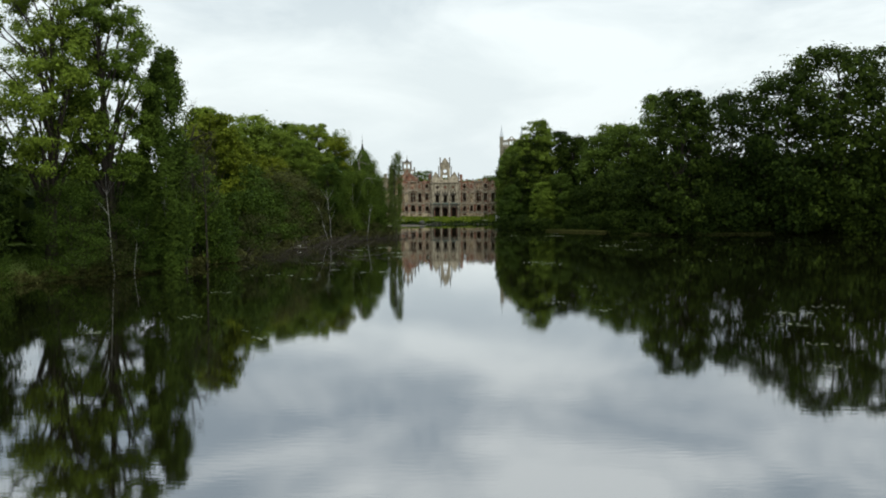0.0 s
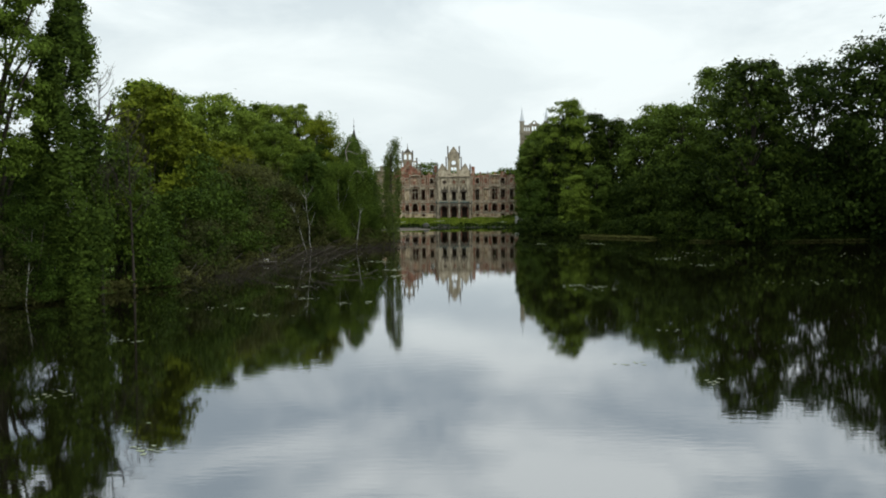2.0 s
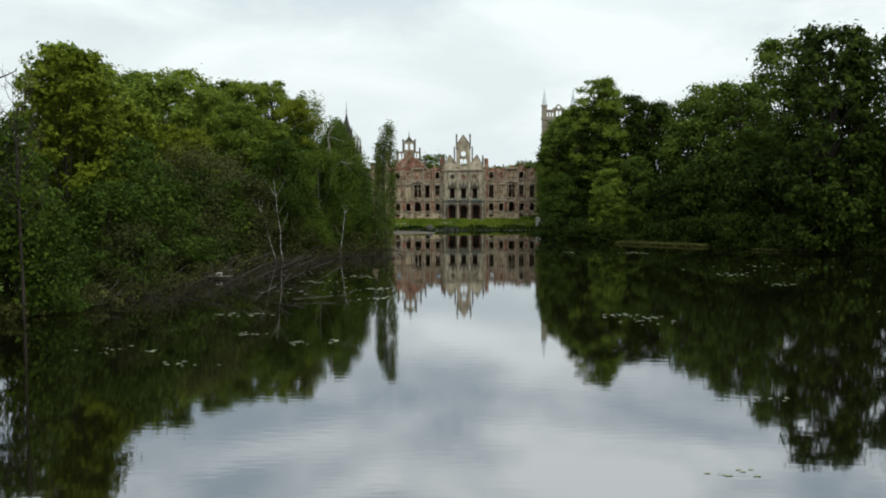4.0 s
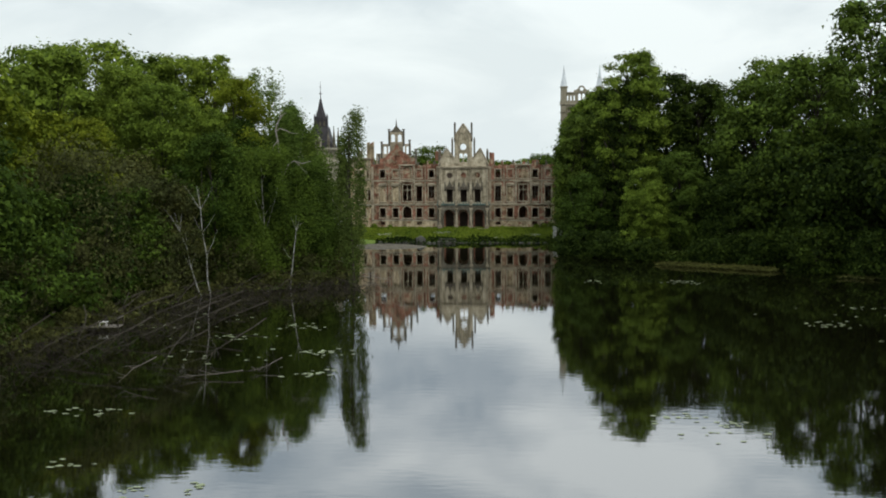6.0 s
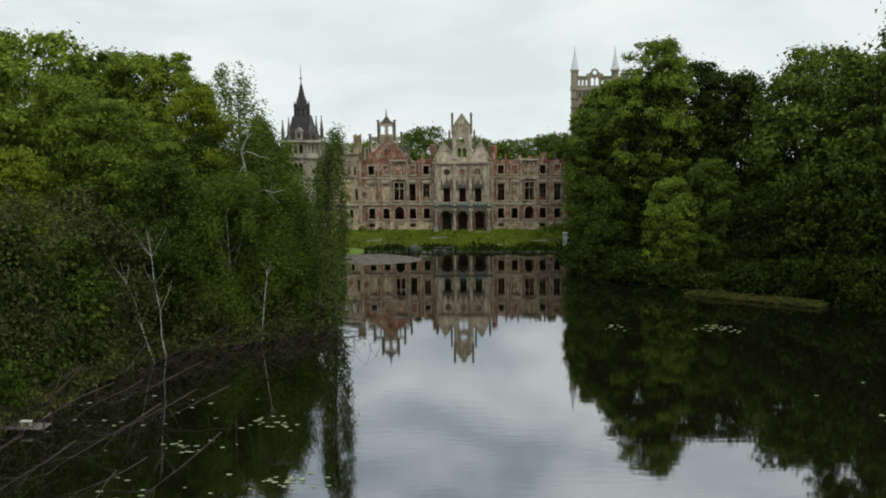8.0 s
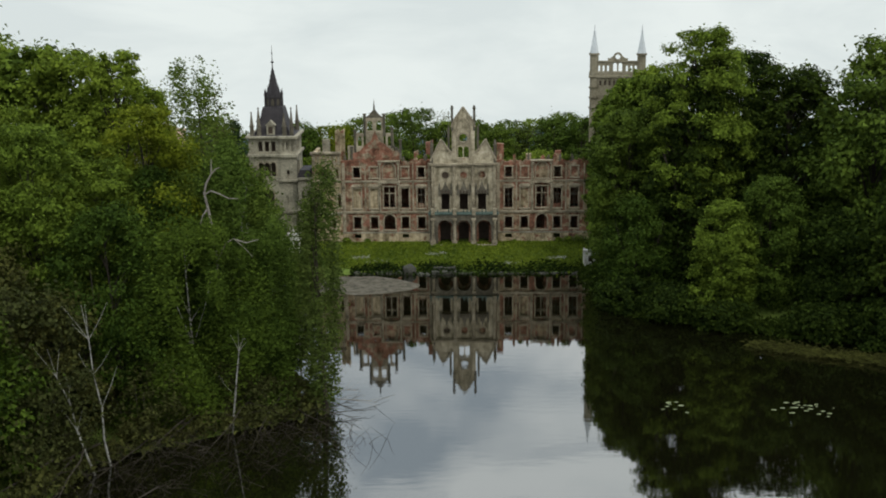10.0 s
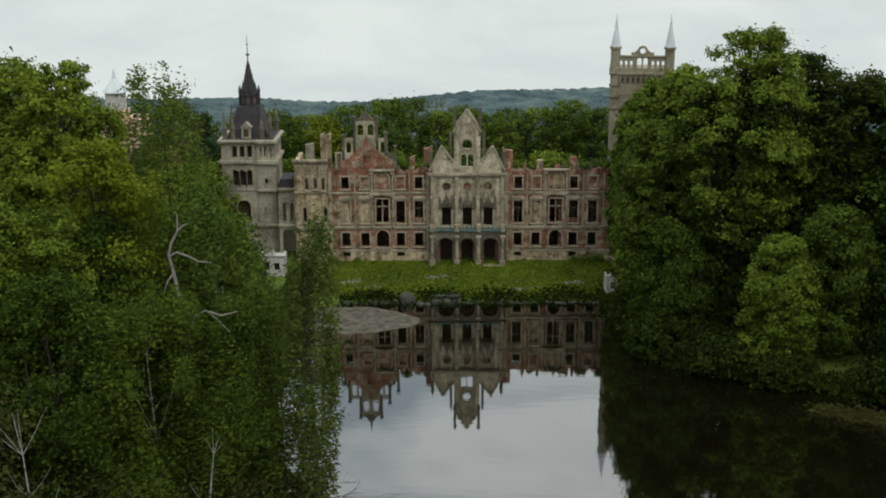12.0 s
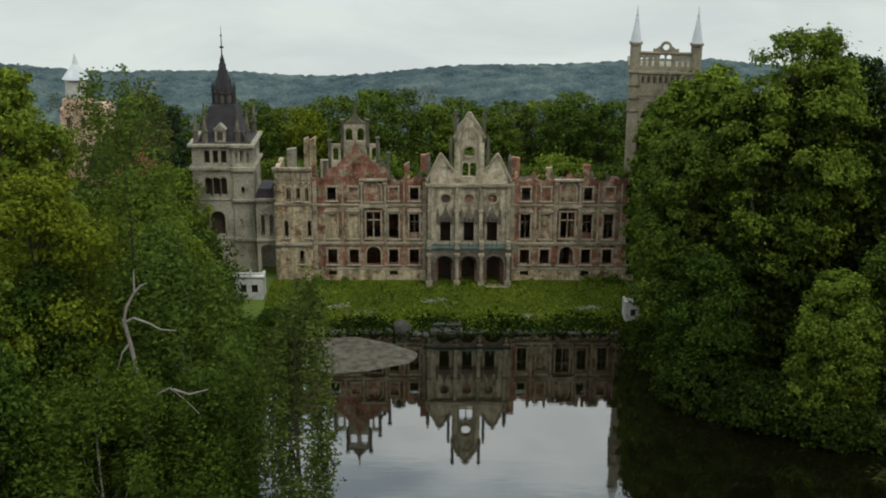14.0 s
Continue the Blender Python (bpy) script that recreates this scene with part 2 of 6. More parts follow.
def water_material():
    m, nt, b = node_material("still_pond_water")
    b.inputs["Base Color"].default_value = (0.0036, 0.0034, 0.0013, 1)
    b.inputs["Roughness"].default_value = 0.03
    b.inputs["IOR"].default_value = 2.15
    b.inputs["Coat Weight"].default_value = 0.85
    b.inputs["Coat IOR"].default_value = 1.33
    b.inputs["Coat Roughness"].default_value = 0.03
    n1 = noise_node(nt, 1.3, 3.0, 0.5, (0.35, 1.0, 1.0))
    n2 = noise_node(nt, 0.035, 3.0, 0.5)
    h = mix_node(nt, n2.outputs["Fac"], (0.5, 0.5, 0.5), n1.outputs["Fac"])
    add_bump(nt, b, h, 0.06, 0.10)
    nt.links.new(b.inputs["Normal"].links[0].from_socket, b.inputs["Coat Normal"])
    return m


M_WATER = water_material()


# ---- mesh helpers ----
def mesh_from(name, verts, faces):
    me = bpy.data.meshes.new(name)
    me.from_pydata([tuple(v) for v in verts], [], faces)
    me.update()
    return me


def part(name, bm, material, parent=None, label=""):
    """Links a bmesh (or a ready mesh) as one mesh object under a thing or a part."""
    if isinstance(bm, bpy.types.Mesh):
        me = bm
    else:
        bmesh.ops.recalc_face_normals(bm, faces=bm.faces)
        me = bpy.data.meshes.new(name)
        bm.to_mesh(me)
        bm.free()
    if not me.materials:
        me.materials.append(material)
    ob = new(name, me)
    if parent is not None:
        ob.parent = parent
    if label:
        ob["label"] = label
    return ob


def thing(name, label, category, m=None, group="", kind=""):
    ob = new(name)
    ob.empty_display_size = 0.2
    if m is not None:
        ob.matrix_world = m
    return tagged(ob, label, category, group, kind)


def box(bm, x0, x1, y0, y1, z0, z1, bevel=0.0):
    r = bmesh.ops.create_cube(bm, size=1.0)
    vs = r["verts"]
    bmesh.ops.scale(bm, vec=(x1 - x0, y1 - y0, z1 - z0), verts=vs)
    bmesh.ops.translate(bm, vec=((x0 + x1) / 2, (y0 + y1) / 2, (z0 + z1) / 2), verts=vs)
    if bevel:
        es = list({e for v in vs for e in v.link_edges})
        bmesh.ops.bevel(bm, geom=es, offset=bevel, segments=1, affect="EDGES")


def cone(bm, x, y, z0, z1, r0, r1, sides=8, turn=0.0):
    m = Matrix.Translation((x, y, (z0 + z1) / 2)) @ Matrix.Rotation(turn, 4, "Z")
    bmesh.ops.create_cone(bm, cap_ends=True, segments=sides, radius1=r0, radius2=max(r1, 0.001), depth=z1 - z0, matrix=m)


def prism(bm, outline, y0, y1):
    """An outline in x and z, pushed from y0 to y1."""
    a = [bm.verts.new((x, y0, z)) for x, z in outline]
    b = [bm.verts.new((x, y1, z)) for x, z in outline]
    bm.faces.new(a)
    bm.faces.new(b[::-1])
    for i in range(len(a)):
        j = (i + 1) % len(a)
        bm.faces.new((a[i], b[i], b[j], a[j]))


def wall(x0, x1, z0, z1, y0, y1, holes, ragged=0.0, seed=1):
    """A wall of thickness y0..y1 with openings (xa, xb, za, zb, arched) right through it; a ragged top where it has crumbled."""
    rng = random.Random(seed)
    bm = bmesh.new()
    xs = {x0, x1}
    zs = {z0, z1}
    for xa, xb, za, zb, _ in holes:
        xs |= {xa, xb}
        zs |= {za, zb}
    if ragged:
        n = int((x1 - x0) / 0.5)
        xs |= {x0 + (x1 - x0) * i / n for i in range(1, n)}
    xs, zs = sorted(xs), sorted(zs)
    top = {x: (rng.uniform(-ragged, 0.35 * ragged) if ragged else 0.0) for x in xs}
    cache = {}

    def v(x, y, z):
        key = (round(x, 4), round(y, 4), round(z, 4))
        if key not in cache:
            cache[key] = bm.verts.new((x, y, z + (top[x] if z == z1 and x in top else 0.0)))
        return cache[key]

    def face(*c):
        vs = [v(*p) for p in c]
        if len(set(vs)) == len(vs):
            try:
                bm.faces.new(vs)
            except ValueError:
                pass

    def solid(i, j):
        if not (0 <= i < len(xs) - 1 and 0 <= j < len(zs) - 1):
            return False
        cx, cz = (xs[i] + xs[i + 1]) / 2, (zs[j] + zs[j + 1]) / 2
        return not any(xa < cx < xb and za < cz < zb for xa, xb, za, zb, _ in holes)

    for i in range(len(xs) - 1):
        for j in range(len(zs) - 1):
            if not solid(i, j):
                continue
            a, b, c, d = xs[i], xs[i + 1], zs[j], zs[j + 1]
            face((a, y0, c), (b, y0, c), (b, y0, d), (a, y0, d))
            face((a, y1, c), (a, y1, d), (b, y1, d), (b, y1, c))
            if not solid(i - 1, j):
                face((a, y0, c), (a, y0, d), (a, y1, d), (a, y1, c))
            if not solid(i + 1, j):
                face((b, y0, c), (b, y1, c), (b, y1, d), (b, y0, d))
            if not solid(i, j - 1):
                face((a, y0, c), (a, y1, c), (b, y1, c), (b, y0, c))
            if not solid(i, j + 1):
                face((a, y0, d), (b, y0, d), (b, y1, d), (a, y1, d))
    for xa, xb, za, zb, arched in holes:
        if not arched:
            continue
        r, cx = (xb - xa) / 2, (xa + xb) / 2
        rise = r * (1.0 if arched is True else arched)
        pts = [(cx - r * math.cos(math.pi * k / 10), zb - rise + rise * math.sin(math.pi * k / 10)) for k in range(11)]
        for (ax, az), (bx, bz) in zip(pts, pts[1:]):
            q = [bm.verts.new(p) for p in ((ax, y0, az), (bx, y0, bz), (bx, y0, zb), (ax, y0, zb))]
            w = [bm.verts.new(p) for p in ((ax, y1, az), (bx, y1, bz), (bx, y1, zb), (ax, y1, zb))]
            bm.faces.new(q)
            bm.faces.new(w[::-1])
            bm.faces.new((q[0], w[0], w[1], q[1]))
    bmesh.ops.remove_doubles(bm, verts=bm.verts, dist=0.002)
    return bm


def surround(w, h, t=0.16, d=0.12, arched=False):
    """A window's moulded surround, its foot's middle at the origin, proud towards -y."""
    bm = bmesh.new()
    if arched:
        r = w / 2
        s = h - r
        box(bm, -r - t, -r, -d, 0.05, 0, s)
        box(bm, r, r + t, -d, 0.05, 0, s)
        n = 10
        inner = [(-r * math.cos(math.pi * k / n), s + r * math.sin(math.pi * k / n)) for k in range(n + 1)]
        outer = [(-(r + t) * math.cos(math.pi * k / n), s + (r + t) * math.sin(math.pi * k / n)) for k in range(n + 1)]
        for k in range(n):
            prism(bm, [inner[k], outer[k], outer[k + 1], inner[k + 1]], -d, 0.05)
    else:
        box(bm, -w / 2 - t, -w / 2, -d, 0.05, 0, h)
        box(bm, w / 2, w / 2 + t, -d, 0.05, 0, h)
        box(bm, -w / 2 - t * 1.3, w / 2 + t * 1.3, -d - 0.05, 0.05, h, h + t)
    return bm


def tube(verts, faces, pts, radii, sides=6):
    """Adds a tapered tube along the points to the lists."""
    first = len(verts)
    for i, (p, r) in enumerate(zip(pts, radii)):
        a = Vector(pts[min(i + 1, len(pts) - 1)]) - Vector(pts[max(i - 1, 0)])
        q = a.to_track_quat("Z", "Y") if a.length > 1e-6 else Vector((0, 0, 1)).to_track_quat("Z", "Y")
        for k in range(sides):
            c = q @ Vector((math.cos(2 * math.pi * k / sides) * r, math.sin(2 * math.pi * k / sides) * r, 0))
            verts.append((p[0] + c.x, p[1] + c.y, p[2] + c.z))
    for i in range(len(pts) - 1):
        for k in range(sides):
            a, b = first + i * sides + k, first + i * sides + (k + 1) % sides
            faces.append((a, b, b + sides, a + sides))
    faces.append(tuple(first + (len(pts) - 1) * sides + k for k in range(sides)))


def cards_mesh(name, centres, normals, sizes, stretch=1.0, rng=None, up=None):
    """Many small leaf sprays, three corners each."""
    n = len(centres)
    nrm = normals / (np.linalg.norm(normals, axis=1, keepdims=True) + 1e-9)
    side = np.cross(nrm, up if up is not None else rng.normal(size=(n, 3)))
    side /= np.linalg.norm(side, axis=1, keepdims=True) + 1e-9
    lng = np.cross(side, nrm)
    s = sizes[:, None]
    w = rng.uniform(0.55, 0.95, (n, 1))
    v = np.empty((n, 3, 3))
    v[:, 0] = centres - lng * s * stretch
    v[:, 1] = centres + side * s * w + lng * s * stretch * rng.uniform(0.2, 1.0, (n, 1))
    v[:, 2] = centres - side * s * w + lng * s * stretch * rng.uniform(0.2, 1.0, (n, 1))
    me = bpy.data.meshes.new(name)
    me.vertices.add(3 * n)
    me.vertices.foreach_set("co", v.reshape(-1).astype(np.float32))
    me.loops.add(3 * n)
    me.loops.foreach_set("vertex_index", np.arange(3 * n, dtype=np.int32))
    me.polygons.add(n)
    me.polygons.foreach_set("loop_start", np.arange(0, 3 * n, 3, dtype=np.int32))
    me.update(calc_edges=True)
    return me


# ---- ground, pond and hills ----
WATER_Z = 0.1
SHORE = [(-190, -520), (-125, -300), (-88, -190), (-70, -160), (-56, -146), (-49, -136), (-41, -120), (-35, -98), (-29, -72), (-20, -66),
         (-12.4, -61.6), (-14.8, -57.5), (-18.8, -50), (-19.8, -38), (-19.4, -24), (-17.8, -15), (-14.5, -11.3), (0, -11.2), (9, -11.1), (15.5, -10.8), (17, -22), (20.5, -32),
         (32, -37), (43, -42), (57, -54), (82, -55), (114, -51), (150, -80), (210, -240), (260, -520)]


SH_A = np.array(SHORE, float)


def shore_distance(px, py):
    """Metres from the waterline, positive on land."""
    a, b = SH_A, np.roll(SH_A, -1, axis=0)
    p = np.stack([px, py], -1)[..., None, :]
    ab = b - a
    t = np.clip(((p - a) * ab).sum(-1) / (ab * ab).sum(-1), 0, 1)
    d = np.linalg.norm(p - (a + t[..., None] * ab), axis=-1).min(-1)
    cond = (a[:, 1] > p[..., 1]) != (b[:, 1] > p[..., 1])
    xin = (b[:, 0] - a[:, 0]) * (p[..., 1] - a[:, 1]) / (b[:, 1] - a[:, 1] + 1e-9) + a[:, 0]
    inside = (cond & (p[..., 0] < xin)).sum(-1) % 2 == 1
    return np.where(inside, -d, d)


def sstep(a, b, t):
    t = np.clip((t - a) / (b - a), 0, 1)
    return t * t * (3 - 2 * t)


def ground_z(px, py):
    px, py = np.asarray(px, float), np.asarray(py, float)
    d = shore_distance(px, py)
    z = np.where(d < 0, WATER_Z - 1.4 * sstep(0, 4, -d), WATER_Z)
    z = z + np.where(d >= 0, 0.35 * sstep(0, 1.0, d) + 1.3 * sstep(0.5, 10, d), 0.0) - 0.05
    z = z + np.where(d > 2, 0.12 * np.sin(px * 0.7 + 1.3 * np.sin(py * 0.4)) * np.sin(py * 0.55), 0)
    # behind, a wide valley and wooded ridge, both sunk to fit the camera's view
    ridge = -42.6 + 4.0 * sstep(-30, 110, px) + 1.6 * np.sin(px * 0.023) + 1.0 * np.sin(px * 0.061 + 1)
    valley = -14.0 * sstep(20, 120, py) - 42.0 * sstep(90, 230, py)
    far = valley + (ridge + 56.0) * sstep(230, 385, py) - 0.27 * np.clip(py - 400, 0, None)
    return z + np.where(py > 18, far, 0.0)


def grid_lines(lo, hi, marks):
    """Grid lines whose step grows away from the middle stretch."""
    out = [lo]
    while out[-1] < hi:
        c = out[-1]
        step = next(s for a, b, s in marks if a <= c < b)
        out.append(c + step)
    return out


gx = grid_lines(-1500, 1500, [(-1500, -200, 60), (-200, -80, 6), (-80, 130, 1.6), (130, 300, 6), (300, 1e9, 60)])
gy = grid_lines(-700, 2400, [(-700, -240, 20), (-240, -170, 5), (-170, 20, 1.2), (20, 120, 5), (120, 500, 9), (500, 1e9, 60)])
GX, GY = np.meshgrid(gx, gy)
gz = ground_z(GX.ravel(), GY.ravel())
gv = np.stack([GX.ravel(), GY.ravel(), gz], -1)
nx = len(gx)
gf = [(r * nx + c, r * nx + c + 1, (r + 1) * nx + c + 1, (r + 1) * nx + c) for r in range(len(gy) - 1) for c in range(nx - 1)]
ground_me = mesh_from("ground", gv, gf)
for poly in ground_me.polygons:
    poly.use_smooth = True
ground = tagged(part("ground", ground_me, M_GROUND), "grassy banks and lawn, falling behind to fit the camera's view", "ground", kind="structure")

bm = bmesh.new()
bmesh.ops.create_grid(bm, x_segments=4, y_segments=4, size=1.0)
bmesh.ops.scale(bm, vec=(420, 330, 1), verts=bm.verts)
bmesh.ops.translate(bm, vec=(20, -330, WATER_Z), verts=bm.verts)
water = tagged(part("water", bm, M_WATER), "still dark pond water mirroring sky and trees", "water", kind="structure")


def gz1(x, y):
    return float(ground_z(np.array([x]), np.array([y]))[0])


# ---- trees ----
KINDS = {
    # name, label, bark, leaf sprays, spray size, lobes, lowest crown share, lobe size
    "oak": ("oak_tree", "broad oak in fresh dark green leaf", M_BARK, 15000, 0.74, 190, 0.10, 0.092),
    "greenoak": ("oak_tree", "oak in fresh light green leaf", M_BARK, 15000, 0.74, 190, 0.10, 0.092),
    "shadeoak": ("shaded_oak", "broad tree with shade put into its dark leaf colour", M_BARK, 12000, 0.9, 190, 0.06, 0.096),
    "oldoak": ("old_oak", "tall old oak with dark forked trunk and open crown", M_BARK, 16000, 0.62, 150, 0.34, 0.078),
    "bareoak": ("thin_oak", "thin oak with loose open crown", M_BARK, 5200, 0.75, 60, 0.30, 0.11),
    "lime": ("lime_tree", "tree in fresh yellow-green spring leaf", M_BARK, 12500, 0.76, 120, 0.08, 0.11),
    "birch": ("birch_tree", "birch with pale trunk and hanging fine leaves", M_BIRCH, 14000, 0.62, 60, 0.08, 0.14),
    "weep": ("weeping_birch", "slender weeping birch with long hanging sprays", M_TWIG, 11500, 0.28, 46, 0.06, 0.15),
    "lowbirch": ("birch_tree", "birch with pale trunk and hanging leaves darkened for shade", M_BIRCH, 14000, 0.62, 60, 0.08, 0.14),
    "thinbirch": ("thin_birch", "tall thin birch with open hanging crown", M_BARK, 3600, 0.5, 70, 0.22, 0.11),
    "bush": ("leafy_tree", "low bushy tree in mid green leaf", M_BARK, 9500, 0.82, 110, 0.0, 0.115),
    "brown": ("budding_thicket", "brownish budding thicket of thin stems", M_TWIG, 7500, 0.62, 50, 0.0, 0.16),
    "bare": ("budding_tree", "sparse tree with thin buds and open twigs", M_TWIG, 3200, 0.52, 50, 0.22, 0.12),
    "fir": ("fir_tree", "dark conical fir with dense needles", M_BARK, 6000, 0.7, 40, 0.05, 0.16),
}


def tree(x, y, top, width, kind, seed):
    name, label, bark, count, size, nlobe, low, lobe = KINDS[kind]
    if y < -130 and kind in ("birch", "lowbirch", "oldoak", "bush"):
        count, size = int(count * 2.1), size * 0.62   # the trees by the near shore carry finer leaves
    rng = np.random.default_rng(seed)
    base = gz1(x, y) - 0.15
    h = top - base
    root = thing(name, label, "tree", Matrix.Translation((x, y, base)))
    # lobes of the crown
    rx = width / 2
    lobes = []
    for i in range(nlobe):
        u = (i + rng.uniform(0, 1)) / nlobe
        if kind == "fir":
            prof = 1.05 - u
        elif kind in ("bush", "brown"):
            prof = math.sqrt(max(0.05, 1 - (u * 0.98) ** 2.2))
        elif kind == "weep":
            prof = 0.35 + 0.65 * math.sin(math.pi * min(1, 0.15 + 0.85 * (1 - u)))
        else:
            prof = math.sqrt(max(0.06, 1 - ((u - 0.42) / 0.62) ** 2))
        z = (low + (1 - low) * u) * h
        ang, rad = rng.uniform(0, 2 * math.pi), rx * prof * math.sqrt(rng.uniform(0.15, 1.0))
        rl = max(0.45, width * lobe * rng.uniform(0.55, 1.45)) * (0.75 + 0.4 * prof)
        z = min(z, h - rl * 0.6)
        rad = max(0.0, min(rad, (rx - rl * 0.45) * rng.uniform(0.85, 1.12)))
        lobes.append((math.cos(ang) * rad, math.sin(ang) * rad, max(z, rl * 0.5), rl))
    if kind not in ("fir",):
        for k in range(4):
            lobes.append((rng.normal() * rx * 0.22, rng.normal() * rx * 0.22, h * (0.95 - 0.02 * k) - width * lobe * 0.25, width * lobe * rng.uniform(0.45, 0.7)))
    lo = np.array(lobes)
    # stem and limbs
    verts, faces = [], []
    lean = rng.normal(0, 0.02, 2) * h
    r0 = {"oak": 0.014, "greenoak": 0.014, "shadeoak": 0.014, "oldoak": 0.021, "bareoak": 0.012, "birch": 0.009, "weep": 0.010, "thinbirch": 0.009, "lowbirch": 0.009, "bare": 0.011, "brown": 0.008}.get(kind, 0.014) * h
    trunk_top = 0.86 if kind != "brown" else 0.6

    def stem(z):
        f = z / h
        return np.array([lean[0] * f * f + 0.012 * h * math.sin(3 * f + seed), lean[1] * f * f + 0.012 * h * math.cos(2.5 * f + seed), z])

    zs = np.linspace(0, trunk_top * h, 9)
    tube(verts, faces, [tuple(stem(z)) for z in zs], [r0 * (1.25 if i == 0 else 1) * (1 - 0.9 * (i / 8) ** 0.8) + 0.02 for i in range(9)], 7)
    if kind in ("brown", "bush"):
        for k in range(7):
            a = rng.uniform(0, 6.28)
            s = np.array([math.cos(a), math.sin(a), 0]) * rx * 0.35 * rng.uniform(0.3, 1)
            e = np.array([math.cos(a) * rx * 0.8, math.sin(a) * rx * 0.8, h * rng.uniform(0.5, 0.85)])
            tube(verts, faces, [tuple(s), tuple((s + e) / 2 + rng.normal(0, 0.3, 3)), tuple(e)], [r0 * 0.45, r0 * 0.3, 0.02], 5)
    for i, (lx, ly, lz, rl) in enumerate(lobes):
        if kind == "thinbirch" or i % (2 if kind in ("bareoak", "bare", "birch") else 4):
            continue
        zb = max(0.12 * h, lz - rng.uniform(0.16, 0.34) * h * (0.4 + np.hypot(lx, ly) / rx))
        zb = min(zb, trunk_top * h * 0.97)
        s, e = stem(zb), np.array([lx, ly, lz])
        m = s * 0.45 + e * 0.55 + np.array([0, 0, 0.03 * h]) + rng.normal(0, 0.012 * h, 3)
        f = zb / h
        rb = max(0.03, r0 * 0.48 * (1 - 0.75 * f))
        tube(verts, faces, [tuple(s), tuple(m), tuple(e)], [rb, rb * 0.6, rb * 0.2], 4)
        if kind in ("bare", "brown", "oak", "greenoak", "oldoak", "bareoak", "birch"):
            for k in range(5 if kind in ("bare", "brown") else 2):
                dvec = rng.normal(size=3) + np.array([0, 0, 0.5])
                e2 = e + dvec / np.linalg.norm(dvec) * rl * rng.uniform(0.7, 1.25)
                tube(verts, faces, [tuple(e * 0.6 + m * 0.4), tuple((e + e2) / 2 + rng.normal(0, 0.1, 3)), tuple(e2)], [rb * 0.3, rb * 0.2, 0.012], 3)
    trunk_me = mesh_from("trunk", verts, faces)
    for poly in trunk_me.polygons:
        poly.use_smooth = True
    part("trunk", trunk_me, bark, root)
    # leaf sprays
    card = size * (0.17 + 0.0098 * h)
    if -75 < y < -12 and abs(x) < 45 and kind not in ("brown", "weep") and h > 11:
        count, card = int(count * 2.15), card * 0.66
        if x < -15 and y < -48:
            count, card = int(count * 1.5), card * 0.76
    elif y > 0 or h < 11:
        count, card = int(count * 0.55), card * 1.0
    else:
        count = int(count * 1.3)
    weight = lo[:, 3] ** 2
    pick = rng.choice(len(lo), count, p=weight / weight.sum())
    twigs = 9
    tip = rng.normal(size=(len(lo), twigs, 3))
    tip[:, :, 2] += 0.4
    outward = lo[:, :3] - np.array([0, 0, 0.55 * h])
    outward /= np.linalg.norm(outward, axis=1, keepdims=True) + 1e-6
    tip += outward[:, None, :] * 0.8
    tip /= np.linalg.norm(tip, axis=2, keepdims=True)
    reach = rng.uniform(0.45, 1.25, (len(lo), twigs))
    k = rng.integers(0, twigs, count)
    puff = rng.normal(size=(count, 3)) * (0.27 + 0.25 * (rng.random(count) < 0.12))[:, None]
    dirs = tip[pick, k] * reach[pick, k][:, None] + puff
    shell = np.ones(count)
    flat = np.array([1.1, 1.1, 0.78]) if kind in ("oak", "greenoak", "oldoak", "bareoak", "shadeoak", "bush", "lime") else np.array([1, 1, 0.82])
    c = lo[pick, :3] + dirs * (lo[pick, 3] * shell)[:, None] * flat
    up = None
    stretch = 1.0
    nrm = (tip[pick, k] + puff * 1.6) * 0.8 + np.array([0, 0, 0.35]) + rng.normal(0, 0.5, (count, 3))
    if kind in ("birch", "weep", "thinbirch", "lowbirch"):
        drop = rng.uniform(0, 1, count) ** 1.4 * (0.28 if kind == "weep" else 0.14) * h
        c[:, 2] -= drop
        strand = rng.normal(0, 0.10, (count, 2))
        c[:, :2] += strand
        nrm[:, 2] *= 0.3
        up = np.tile(np.array([0, 0, 1.0]), (count, 1)) + rng.normal(0, 0.35, (count, 3))
        stretch = 1.6
    c[:, 2] = np.maximum(c[:, 2], 0.25)
    cs = card * rng.uniform(0.6, 1.35, count)
    crown_me = cards_mesh("crown", c, nrm, cs, stretch, rng, None if up is None else np.cross(up, nrm))
    part("crown", crown_me, LEAF[kind], root)
    return root


